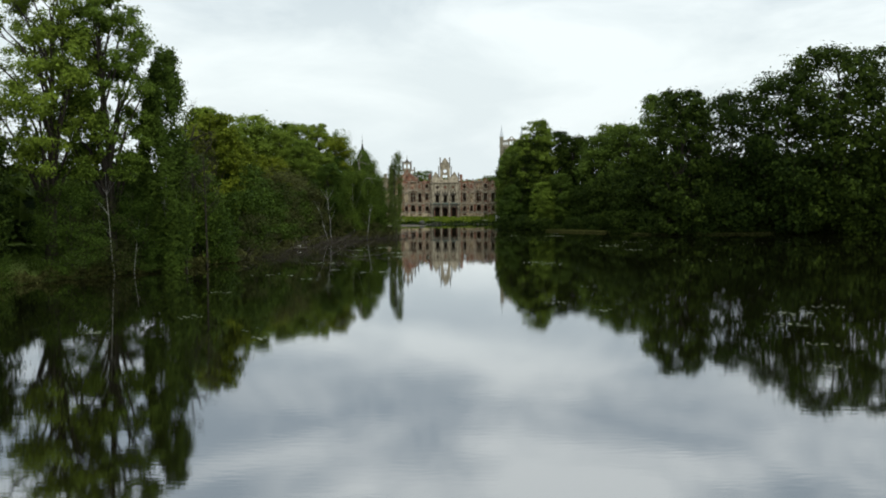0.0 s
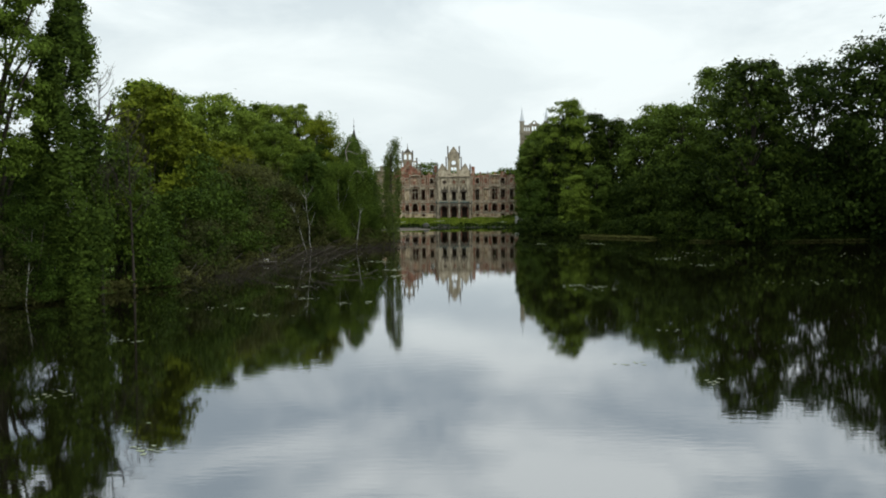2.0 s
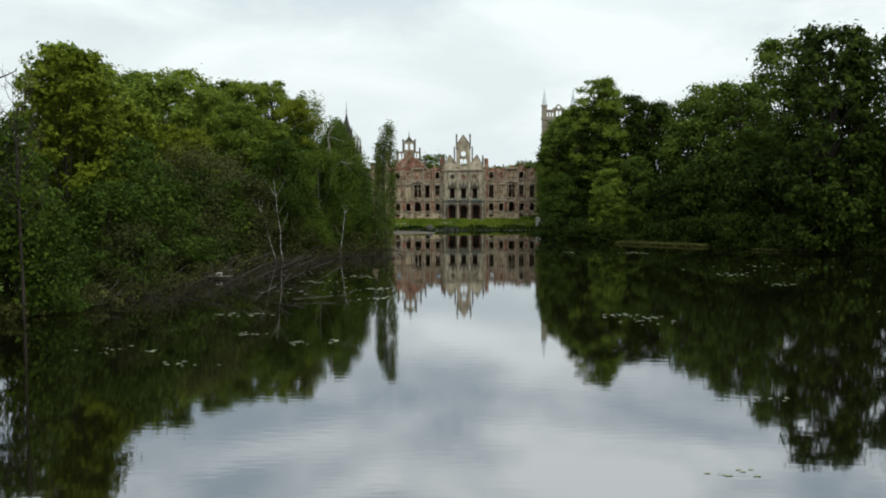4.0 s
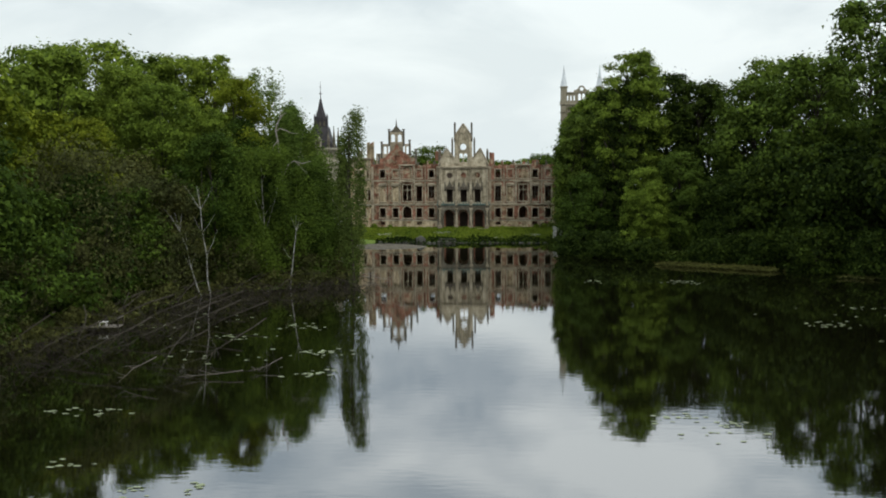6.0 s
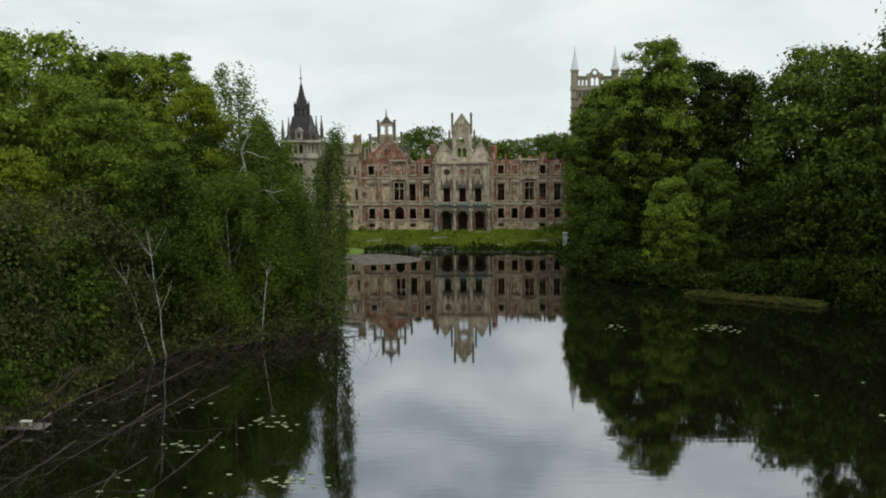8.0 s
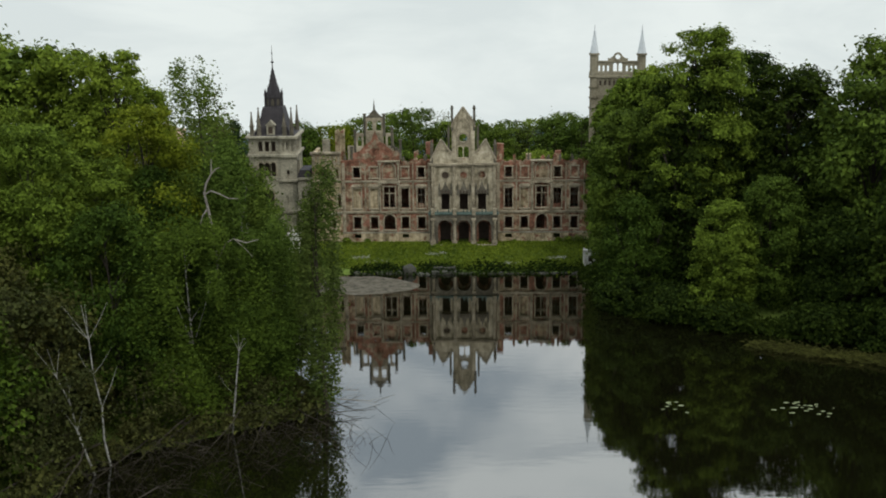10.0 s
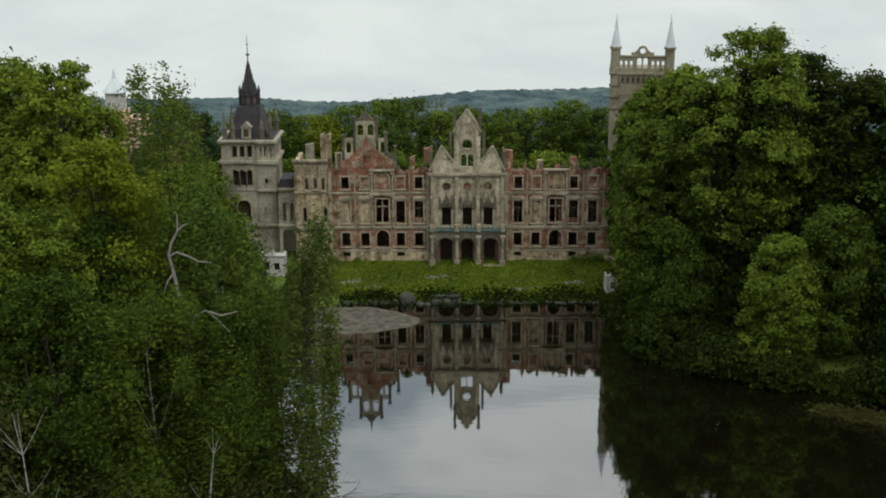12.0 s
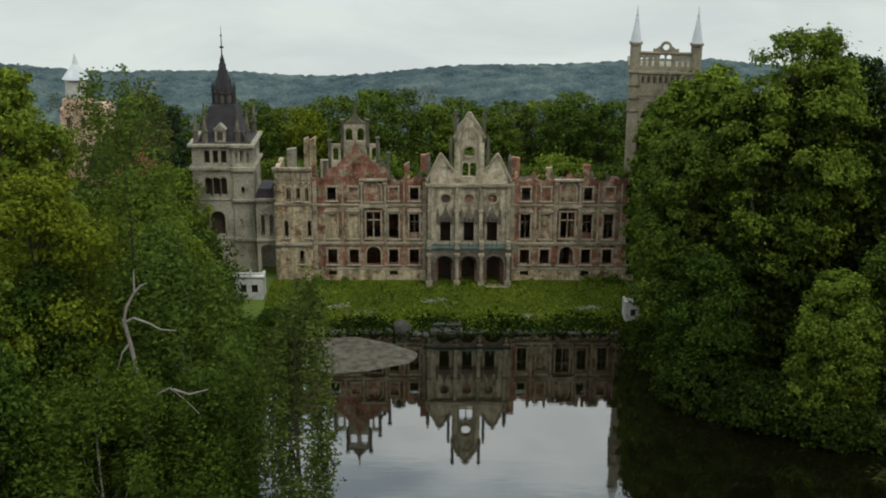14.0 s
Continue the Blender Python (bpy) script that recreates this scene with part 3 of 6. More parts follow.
TREES = [
    (-72.3, -152, 57.5, 21.47, "oldoak"),
    (-62.4, -148, 55.1, 19, "oldoak"),
    (-52.5, -143, 43.5, 8.6, "lowbirch"),
    (-50.8, -105, 31.5, 12.4, "lime"),
    (-68.4, -152, 17.5, 16.7, "bush"),
    (-59, -144, 17.5, 13.3, "bush"),
    (-50.6, -128, 22.3, 12, "bush"),
    (-45.3, -100, 19.6, 14.7, "bush"),
    (-39.2, -85, 18.1, 15.5, "brown"),
    (-63.3, -147, 14, 13.1, "brown"),
    (-34.7, -72, 13.7, 12.2, "brown"),
    (-41.6, -74, 21, 7.1, "lime"),
    (-37.7, -68, 16.5, 8.6, "brown"),
    (-32.5, -68, 12.9, 7.5, "brown"),
    (-29.2, -64, 19.1, 10.1, "bush"),
    (-23, -62, 17.8, 10.3, "lowbirch"),
    (-19.3, -59, 15.7, 9.3, "lowbirch"),
    (-20.6, -52, 20.2, 9.8, "birch"),
    (-27.5, -56, 21.1, 9.5, "bush"),
    (-18.5, -57, 7, 6, "brown"),
    (23.3, -20, 11, 10.4, "bush"),
    (47.8, -40, 15.5, 13.4, "shadeoak"),
    (42.1, -35, 12.8, 10.9, "shadeoak"),
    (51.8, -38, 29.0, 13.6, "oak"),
    (79.6, -48, 37.2, 23.5, "shadeoak"),
    (92.8, -52, 42.0, 26.1, "shadeoak"),
    (105.3, -52, 48.7, 29, "shadeoak"),
    (119.4, -52, 49.0, 29, "shadeoak"),
    (55.1, -40, 17.1, 22.6, "shadeoak"),
    (75.7, -48, 18.8, 24.9, "shadeoak"),
    (97, -49, 20.2, 26.3, "shadeoak"),
    (112.7, -49, 21.7, 26.3, "shadeoak"),
    (-26.9, 40, 11.7, 6.7, "oak"),
    (-21, 42, 12, 7.5, "lime"),
    (-15, 38, 12.1, 5.9, "oak"),
    (-8.7, 40, 14.9, 9.7, "oak"),
    (-3.5, 44, 12.4, 7.6, "greenoak"),
    (5.6, 40, 11.6, 6.7, "oak"),
    (10.6, 46, 10.8, 8.5, "bare"),
    (14.9, 42, 13, 8.3, "oak"),
    (19.3, 38, 13.5, 6.6, "oak"),
    (-36.7, 30, 14.6, 5.2, "fir"),
    (-58.5, 30, 18.4, 9.1, "greenoak"),
    (-70, 40, 15.9, 8.9, "oak"),
    (-38.7, 22, 15, 6, "bare"),
    (-49.3, 28, 16.6, 7.6, "bare"),
    (-55.8, -28.5, 32.8, 18, "greenoak"),
    (-71, -14.4, 33.2, 18, "greenoak"),
    (-46, -34, 30.2, 12, "greenoak"),
    (-28.2, -54, 26.4, 9.5, "lime"),
    (-34.6, -39.7, 30.2, 10, "oldoak"),
    (-29.0, -28.5, 29.0, 9, "thinbirch"),
    (-19.8, -54, 23, 8.5, "birch"),
    (-12.0, -60.6, 22.8, 3.7, "weep"),
    (-36.8, 8.7, 21.8, 8, "bare"),
    (-42, -58, 28.0, 11, "greenoak"),
    (-50, -62, 29.6, 13, "greenoak"),
    (27.2, -21.3, 30.9, 11.5, "oldoak"),
    (27.2, -20.5, 26.8, 12, "shadeoak"),
    (20.4, -17, 21.2, 9.5, "oak"),
    (19.0, -14, 19.5, 6.5, "oak"),
    (28.4, -33.0, 13.4, 6.6, "greenoak"),
    (34.2, -31.0, 15.6, 7.6, "oak"),
    (38.1, -19, 26.2, 13, "shadeoak"),
    (33.5, -14, 27.6, 12, "shadeoak"),
    (50.5, -20, 29.6, 17, "oak"),
    (63.7, -26, 37.8, 18, "oak"),
    (64, -56, 37.8, 17, "shadeoak"),
    (20.3, -24, 12, 8, "bush"),
    (45, -30, 25.8, 14, "oak"),
    (-40, -113, 9, 9, "brown"),
    (-40, -102, 8, 7.5, "brown"),
    (-38.5, -92, 8.5, 7.5, "brown"),
    (-36.5, -83, 7.5, 6.5, "brown"),
    (-33, -75, 7, 6.5, "brown"),
    (-26, -66.5, 6.5, 6.5, "brown"),
    (-19.5, -62.5, 5.5, 6, "brown"),
    (-16.8, -62.5, 4, 4.5, "brown"),
    (-46, -127, 11, 10, "bush"),
    (-44, -110, 14, 12, "bush"),
    (-41, -96, 14, 12, "bush"),
    (-40, -84, 15, 12, "bush"),
    (-37, -76, 13, 10, "bush"),
    (20.8, -8, 21.8, 7.4, "oak"),
    (20.2, -10, 22.4, 6.5, "greenoak"),
    (19.4, -12, 17.4, 5.5, "oak"),
    (40.6, -15, 24.2, 8.7, "oak"),
    (-50, -84, 25, 11, "lime"),
    (-47.5, -74, 22, 11, "lime"),
    (-55, -95, 33, 13, "greenoak"),
    (-60, -70, 33.5, 15, "greenoak"),
    (19.5, -5, 21.5, 5.9, "greenoak"),
    (21.6, -4, 23.8, 7.5, "greenoak"),
    (19.6, -10, 20.6, 5.1, "greenoak"),
    (-30, 52, 11.5, 10, "oak"),
    (-24, 48, 11.2, 9, "lime"),
    (-17.5, 50, 12.3, 10, "oak"),
    (-12, 54, 12.6, 9, "greenoak"),
    (-5.5, 58, 12.5, 10, "bare"),
    (1, 50, 12.2, 9, "oak"),
    (3.5, 46, 11.6, 8, "oak"),
    (8, 52, 11.4, 9, "oak"),
    (12.5, 50, 11.8, 9, "greenoak"),
    (17.5, 54, 12.4, 10, "oak"),
    (22.5, 46, 12.6, 9, "oak"),
    (27, 42, 13, 9, "oak"),
    (-33.5, 46, 11.5, 9, "greenoak"),
    (-40.5, 44, 12, 8, "oak"),
    (-46, 52, 12.5, 9, "oak"),
    (-23.5, -22, 6.2, 6, "bush"),
    (-23, -33, 9, 6, "bush"),
    (-24, -28, 12, 8, "bush"),
    (-28, -8, 9.5, 8, "bush"),
    (-32, 3, 13, 8, "greenoak"),
    (-34, -5, 14, 9, "greenoak"),
    (-29, -18, 13, 9, "greenoak"),
    (-35, -22, 16, 10, "greenoak"),
    (-22.5, -44, 10, 7, "bush"),
    (-24, -44, 14, 9, "birch"),
    (-40.5, -36, 30.2, 12, "greenoak"),
    (-84, -166, 28, 18, "shadeoak"),
    (-92, -152, 40, 20, "shadeoak"),
    (-79, -173, 11, 13, "bush"),
    (-96, -180, 22, 18, "shadeoak"),
    (19, -28, 3.6, 6, "shadeoak"),
    (23.5, -32, 3.8, 6.5, "shadeoak"),
    (28.5, -35, 3.2, 6, "shadeoak"),
    (38, -39, 3.6, 6.5, "shadeoak"),
    (43.5, -42.5, 5, 7, "shadeoak"),
    (50, -49, 6, 9, "shadeoak"),
    (57.5, -55, 6, 9, "shadeoak"),
    (67, -56.5, 6, 11, "shadeoak"),
    (-31.5, -59, 22.5, 9, "greenoak"),
    (-36.5, -61, 25.5, 10, "greenoak"),
    (-17, 15, 10.5, 8, "oak"),
    (-11, 17, 11.2, 9, "greenoak"),
    (-5, 14, 10.8, 8, "oak"),
    (1, 18, 11.4, 9, "oak"),
    (6.5, 15, 10.6, 8, "oak"),
    (12, 17, 11.2, 9, "greenoak"),
    (17, 14, 11.0, 8, "oak"),
    (-22, 18, 10.5, 8, "oak"),
    (23.2, -12, 25.0, 7.5, "greenoak"),
    (24.5, -5, 25.2, 8, "greenoak"),
    (19.3, -1.8, 21.4, 4.8, "oak"),
    (-19.5, -10.5, 1.9, 3, "bush"),
    (-21.8, -15, 2.2, 4, "bush"),
    (-28, -12, 5, 5, "bush"),
]
for i, (tx, ty, tz, tw, tk) in enumerate(TREES):
    tree(tx, ty, tz, tw, tk, 100 + i)


# ---- the ruined palace ----
BASE = 1.55
palace = thing("palace", "roofless ruined palace of cream plaster and red brick with gables", "palace", Matrix.Identity(4))
FRAMES = {}


def window(x, z, w, h, y, arched=False, glazed=False):
    """One window's surround and sill on the wall plane y; alike ones share their meshes."""
    key = (round(w, 2), round(h, 2), arched)
    if key not in FRAMES:
        bm = surround(w, h, 0.17, 0.10, arched)
        bmesh.ops.recalc_face_normals(bm, faces=bm.faces)
        me = bpy.data.meshes.new("window")
        bm.to_mesh(me)
        bm.free()
        bs = bmesh.new()
        box(bs, -w / 2 - 0.26, w / 2 + 0.26, -0.2, 0.06, -0.16, 0.0, 0.02)
        sm = bpy.data.meshes.new("sill")
        bs.to_mesh(sm)
        bs.free()
        FRAMES[key] = (me, sm)
    me, sm = FRAMES[key]
    ob = part("window", me, M_TRIM, palace)
    ob.location = (x, y, z)
    part("sill", sm, M_TRIM, ob)
    return ob


def band(x0, x1, z, y, deep=0.22, high=0.22, material=None, name="string_course"):
    bm = bmesh.new()
    box(bm, x0, x1, y - deep, y + 0.05, z - high / 2, z + high / 2, 0.03)
    box(bm, x0, x1, y - deep * 0.55, y + 0.05, z - high, z - high / 2)
    return part(name, bm, material or M_TRIM, palace)


def infill(x, z, w, h, y, material):
    """A walled-up opening, or a dark plate for shade, set a little back in its reveal."""
    bm = bmesh.new()
    box(bm, x - w / 2 - 0.02, x + w / 2 + 0.02, y + 0.14, y + 0.3, z - 0.02, z + h + 0.02)
    part("blind_or_shaded_window", bm, material, palace)


WY = 0.35   # the wings' front plane
CY = -0.55  # the middle block's front plane


def wing(x0, x1, cols, bay, seed, top, material, blind_high=(), blind_mid=()):
    low, mid, high = [], [], []
    for x in cols:
        low.append((x - 0.5, x + 0.5, 3.45, 5.15, False))
        mid.append((x - 0.52, x + 0.52, 6.35, 9.1, False))
        high.append((x - 0.45, x + 0.45, 10.55, 12.0, False))
    low.append((bay - 0.75, bay + 0.75, 3.35, 5.45, 0.55))
    mid.append((bay - 0.75, bay + 0.75, 6.4, 9.3, False))
    high.append((bay - 0.8, bay + 0.8, 10.45, 12.55, True))
    cellar = [(x - 0.45, x + 0.45, 2.15, 2.75, False) for x in cols[::2]]
    part("plinth", wall(x0, x1, BASE - 0.6, 3.0, WY - 0.15, WY + 0.6, cellar), M_CREAM, palace)
    part("wall", wall(x0, x1, 3.0, 5.85, WY, WY + 0.6, low), material[0], palace)
    part("wall", wall(x0, x1, 5.85, 10.1, WY, WY + 0.6, mid), material[1], palace)
    part("wall", wall(x0, x1, 10.1, top, WY, WY + 0.6, high, 0.34, seed), material[2], palace)
    # broken stubs of masonry and rafters' seats along the wall's head
    rs = random.Random(seed + 70)
    x = x0 + 0.6
    while x < x1 - 0.5:
        bm = bmesh.new()
        w, up = rs.uniform(0.12, 0.32), rs.uniform(0.15, 0.75)
        box(bm, x - w, x + w, WY + 0.1, WY + 0.5, top - 0.35, top + up, 0.03)
        if rs.random() < 0.5:
            box(bm, x - w * 0.4, x + w * 0.5, WY + 0.15, WY + 0.42, top + up - 0.02, top + up + rs.uniform(0.1, 0.3), 0.02)
        part("masonry_stub", bm, rs.choice((M_RED, M_WORN, M_SOOT)), palace)
        x += rs.uniform(0.7, 2.1)
    band(x0, x1, 5.85, WY, 0.2, 0.24)
    band(x0, x1, 10.1, WY, 0.16, 0.2)
    band(x0, x1, 3.0, WY - 0.1, 0.12, 0.14, M_STONE)
    for x in cols:
        window(x, 3.45, 1.0, 1.7, WY)
        window(x, 6.35, 1.04, 2.75, WY)
        window(x, 10.55, 0.9, 1.45, WY)
        if x in blind_high:
            infill(x, 10.55, 0.9, 1.45, WY, M_WORN)
        if x in blind_mid:
            infill(x, 6.35, 1.04, 2.75, WY, M_CREAM)
        bm = bmesh.new()
        box(bm, x - 0.8, x + 0.8, WY - 0.25, WY + 0.02, 9.32, 9.5, 0.03)
        box(bm, x - 0.62, x + 0.62, WY - 0.14, WY + 0.02, 9.5, 9.68, 0.02)
        part("window_hood", bm, M_TRIM, palace)
    window(bay, 3.35, 1.5, 2.1, WY, True)
    # the bay: a pale two-storey surround with slender columns
    for sd in (-1, 1):
        for za, zb in ((5.95, 9.6), (10.1, 12.4)):
            bm = bmesh.new()
            cone(bm, bay + sd * 1.25, WY - 0.2, za, zb, 0.14, 0.11, 8)
            box(bm, bay + sd * 1.25 - 0.22, bay + sd * 1.25 + 0.22, WY - 0.42, WY + 0.02, zb, zb + 0.2)
            part("bay_column", bm, M_TRIM, palace)
    for za in (9.8, 12.72):
        bm = bmesh.new()
        box(bm, bay - 1.5, bay + 1.5, WY - 0.42, WY + 0.02, za, za + 0.24, 0.03)
        part("bay_lintel", bm, M_TRIM, palace)
    infill(bay, 10.45, 1.6, 2.1, WY, M_WORN)
    window(bay, 10.45, 1.6, 2.1, WY, True)
    window(bay, 6.4, 1.5, 2.9, WY)
    bm = bmesh.new()
    box(bm, bay - 0.06, bay + 0.06, WY + 0.1, WY + 0.25, 6.4, 9.3)
    box(bm, bay - 0.75, bay + 0.75, WY + 0.1, WY + 0.25, 8.3, 8.42)
    part("mullion", bm, M_TRIM, palace)
    # slender strips between the window columns, with panels under the sills
    for xa, xb in zip(sorted(cols + [bay])[:-1], sorted(cols + [bay])[1:]):
        x = (xa + xb) / 2 if bay not in (xa, xb) else (xa + xb) / 2 + (0.25 if xa == bay else -0.25)
        bm = bmesh.new()
        box(bm, x - 0.09, x + 0.09, WY - 0.06, WY + 0.02, 6.0, 9.9)
        box(bm, x - 0.13, x + 0.13, WY - 0.09, WY + 0.02, 9.62, 9.86)
        part("strip", bm, M_TRIM, palace)
        bm = bmesh.new()
        box(bm, x - 0.07, x + 0.07, WY - 0.05, WY + 0.02, 10.25, top - 0.5)
        part("strip", bm, M_TRIM, palace)
    for x in cols:
        bm = bmesh.new()
        box(bm, x - 0.5, x + 0.5, WY - 0.05, WY + 0.02, 5.98, 6.16)
        part("apron", bm, M_TRIM, palace)
        if rs.random() < 0.6 and x not in blind_mid:
            bm = bmesh.new()
            box(bm, x - 0.035, x + 0.035, WY + 0.2, WY + 0.28, 6.35, 9.1)
            box(bm, x - 0.52, x + 0.52, WY + 0.2, WY + 0.28, 8.1, 8.2)
            part("window_bar", bm, M_SOOT, palace)
        if rs.random() < 0.45 and x not in blind_mid:
            bm = bmesh.new()
            box(bm, x - 0.54, x + 0.54, WY + 0.3, WY + 0.42, 6.33, 6.33 + rs.uniform(0.5, 1.3))
            part("broken_infill", bm, M_RED, palace)
    # pilasters at the ends
    for x in sorted({x0 + 0.3, x1 - 0.3}):
        bm = bmesh.new()
        box(bm, x - 0.22, x + 0.22, WY - 0.12, WY + 0.02, 3.05, 5.7)
        box(bm, x - 0.22, x + 0.22, WY - 0.12, WY + 0.02, 6.0, 9.95)
        box(bm, x - 0.2, x + 0.2, WY - 0.1, WY + 0.02, 10.25, 12.6)
        part("pilaster", bm, M_TRIM, palace)


wing(-16.6, -4.35, [-14.5, -12.2, -7.95, -5.75], -10.1, 5, 12.95, (M_RED, M_WORN, M_RED), (-12.2, -7.95), (-14.5, -12.2))
wing(4.4, 20.5, [6.1, 8.25, 12.7, 15.0, 17.6], 10.6, 6, 12.9, (M_WORN, M_WORN, M_RED), (8.25, 15.0), (8.25,))

# fallen patch of bare brick on the right wing, standing as the inner leaf of the wall
bm = bmesh.new()
prism(bm, [(7.25, 9.5), (9.05, 9.25), (9.1, 12.7), (7.3, 12.75)], WY - 0.03, WY + 0.02)
part("bare_brickwork", bm, M_RED, palace, "patch of bare red brickwork")

# corner pavilion
PX0, PX1 = -20.5, -16.6
pv = [(-19.55, -19.1, 6.5, 8.4, True), (-17.1, -16.68, 6.5, 8.4, True), (-19.25, -18.75, 10.5, 12.0, True), (-18.2, -17.8, 10.6, 12.0, True),
      (-17.25, -16.9, 10.5, 12.0, True), (-18.0, -17.5, 3.6, 5.1, True)]
part("wall", wall(PX0, PX1, BASE - 0.6, 14.0, WY - 0.3, WY + 0.5, pv, 0.1, 9), M_CREAM, palace, "cream plastered corner pavilion wall")
for xa, xb, za, zb, _ in pv:
    window((xa + xb) / 2, za, xb - xa, zb - za, WY - 0.3, True)
band(PX0 - 0.15, PX1 + 0.1, 14.05, WY - 0.3, 0.35, 0.3, None, "cornice")
band(PX0, PX1, 10.2, WY - 0.3, 0.15, 0.18)
band(PX0, PX1, 5.8, WY - 0.3, 0.3, 0.25, M_STONE)
bm = bmesh.new()
for k in range(7):
    x = PX0 + 0.3 + k * 0.56
    box(bm, x - 0.14, x + 0.14, WY - 0.55, WY - 0.28, 12.9, 13.6)
    prism(bm, [(x - 0.28, 12.75), (x + 0.28, 12.75), (x, 12.35)], WY - 0.45, WY - 0.28)
part("corbel_frieze", bm, M_TRIM, palace)
part("wall", wall(0, 6, BASE - 0.6, 13.9, 0, 0.5, [(2, 2.6, 6.5, 8.4, True), (4.4, 5, 6.5, 8.4, True), (2, 2.6, 10.4, 12, True), (4.4, 5, 10.4, 12, True)]), M_CREAM, palace).matrix_local = Matrix.Translation((PX0 + 0.5, WY - 0.3, 0)) @ Matrix.Rotation(math.pi / 2, 4, "Z")

# link between pavilion and tower, with a low broad arch
lk = [(-22.3, -20.75, 1.0, 5.3, 0.7), (-22.2, -21.8, 6.3, 8.6, True), (-21.3, -20.9, 6.3, 8.6, True)]
part("wall", wall(-22.7, -20.5, BASE - 0.6, 10.2, WY + 1.2, WY + 1.8, lk), M_STONE, palace, "grey stone link with an archway")
band(-22.7, -20.5, 10.3, WY + 1.2, 0.3, 0.3, M_STONE, "cornice")
band(-22.7, -20.5, 5.8, WY + 1.2, 0.25, 0.25, M_STONE)
bm = bmesh.new()
prism(bm, [(-22.8, 10.4), (-20.3, 10.4), (-21.0, 11.5), (-22.4, 11.5)], WY + 1.2, WY + 5)
part("roof", bm, M_SLATE, palace, "small slate roof")
bm = bmesh.new()
box(bm, -22.9, -20.3, WY + 4.6, WY + 5.0, BASE - 0.6, 10.4)
part("link_backing", bm, M_STONE, palace)

# middle block
ch = []
for x in (-2.45, 0.03, 2.5):
    ch.append((x - 0.55, x + 0.55, 6.2, 8.5, False))
    ch.append((x - 0.48, x + 0.48, 10.55, 11.5, True))
part("wall", wall(-4.35, 4.4, 5.9, 12.5, CY, CY + 0.7, ch), M_FRONT, palace, "cream plastered middle block")
for x in (-2.45, 0.03, 2.5):
    window(x, 6.2, 1.1, 2.3, CY)
    # hood with three pinnacles
    bm = bmesh.new()
    prism(bm, [(x - 0.8, 8.55), (x + 0.8, 8.55), (x + 0.8, 9.05), (x + 0.45, 9.05), (x + 0.14, 9.75), (x, 10.3), (x - 0.14, 9.75), (x - 0.45, 9.05), (x - 0.8, 9.05)], CY - 0.35, CY + 0.02)
    for s in (-0.8, 0.8):
        cone(bm, x + s, CY - 0.2, 8.3, 9.6, 0.13, 0.11, 6)
        cone(bm, x + s, CY - 0.2, 9.6, 10.1, 0.13, 0.02, 6)
    hood = part("window_hood", bm, M_SOOT, palace, "gothic hood with pinnacles")
    # proud dark plates paint the shade of hollows under the tracery
    for sx in (-0.42, 0.0, 0.42):
        bm = bmesh.new()
        prism(bm, [(x + sx - 0.14, 8.62), (x + sx + 0.14, 8.62), (x + sx + 0.14, 8.86), (x + sx, 9.0), (x + sx - 0.14, 8.86)], CY - 0.365, CY - 0.3)
        part("tracery_shade", bm, M_DARK, hood)
    bm = bmesh.new()
    n = 16
    ring_i = [(x + 0.48 * math.cos(2 * math.pi * k / n), 11.02 + 0.48 * math.sin(2 * math.pi * k / n)) for k in range(n)]
    ring_o = [(x + 0.66 * math.cos(2 * math.pi * k / n), 11.02 + 0.66 * math.sin(2 * math.pi * k / n)) for k in range(n)]
    for k in range(n):
        prism(bm, [ring_i[k], ring_o[k], ring_o[(k + 1) % n], ring_i[(k + 1) % n]], CY - 0.09, CY + 0.02)
    part("round_window", bm, M_TRIM, palace)
    # the left round window gets a dark plate for the shade inside
    infill(x, 10.5, 1.1, 1.05, CY, M_DARK if x < -1 else M_WORN)
for x in (-4.1, -1.25, 1.28, 4.15):
    bm = bmesh.new()
    box(bm, x - 0.2, x + 0.2, CY - 0.28, CY + 0.02, 6.2, 12.3, 0.03)
    box(bm, x - 0.28, x + 0.28, CY - 0.36, CY + 0.02, 9.6, 9.8)
    part("buttress", bm, M_TRIM, palace)
band(-4.6, 4.65, 12.5, CY, 0.38, 0.3, None, "cornice")

# the great gable, with two lesser ones leaning on it
def gable_wall():
    bm = wall(-1.55, 1.55, 12.6, 17.4, CY + 0.02, CY + 0.62, [(-0.72, -0.06, 13.35, 14.9, True), (0.06, 0.72, 13.35, 14.9, True), (-0.55, 0.55, 15.5, 16.6, True)])
    prism(bm, [(-1.55, 17.4), (1.55, 17.4), (1.05, 18.5), (0.5, 19.4), (0.0, 20.0), (-0.5, 19.4), (-1.08, 18.5)], CY + 0.02, CY + 0.62)
    bmesh.ops.remove_doubles(bm, verts=bm.verts, dist=0.002)
    return bm


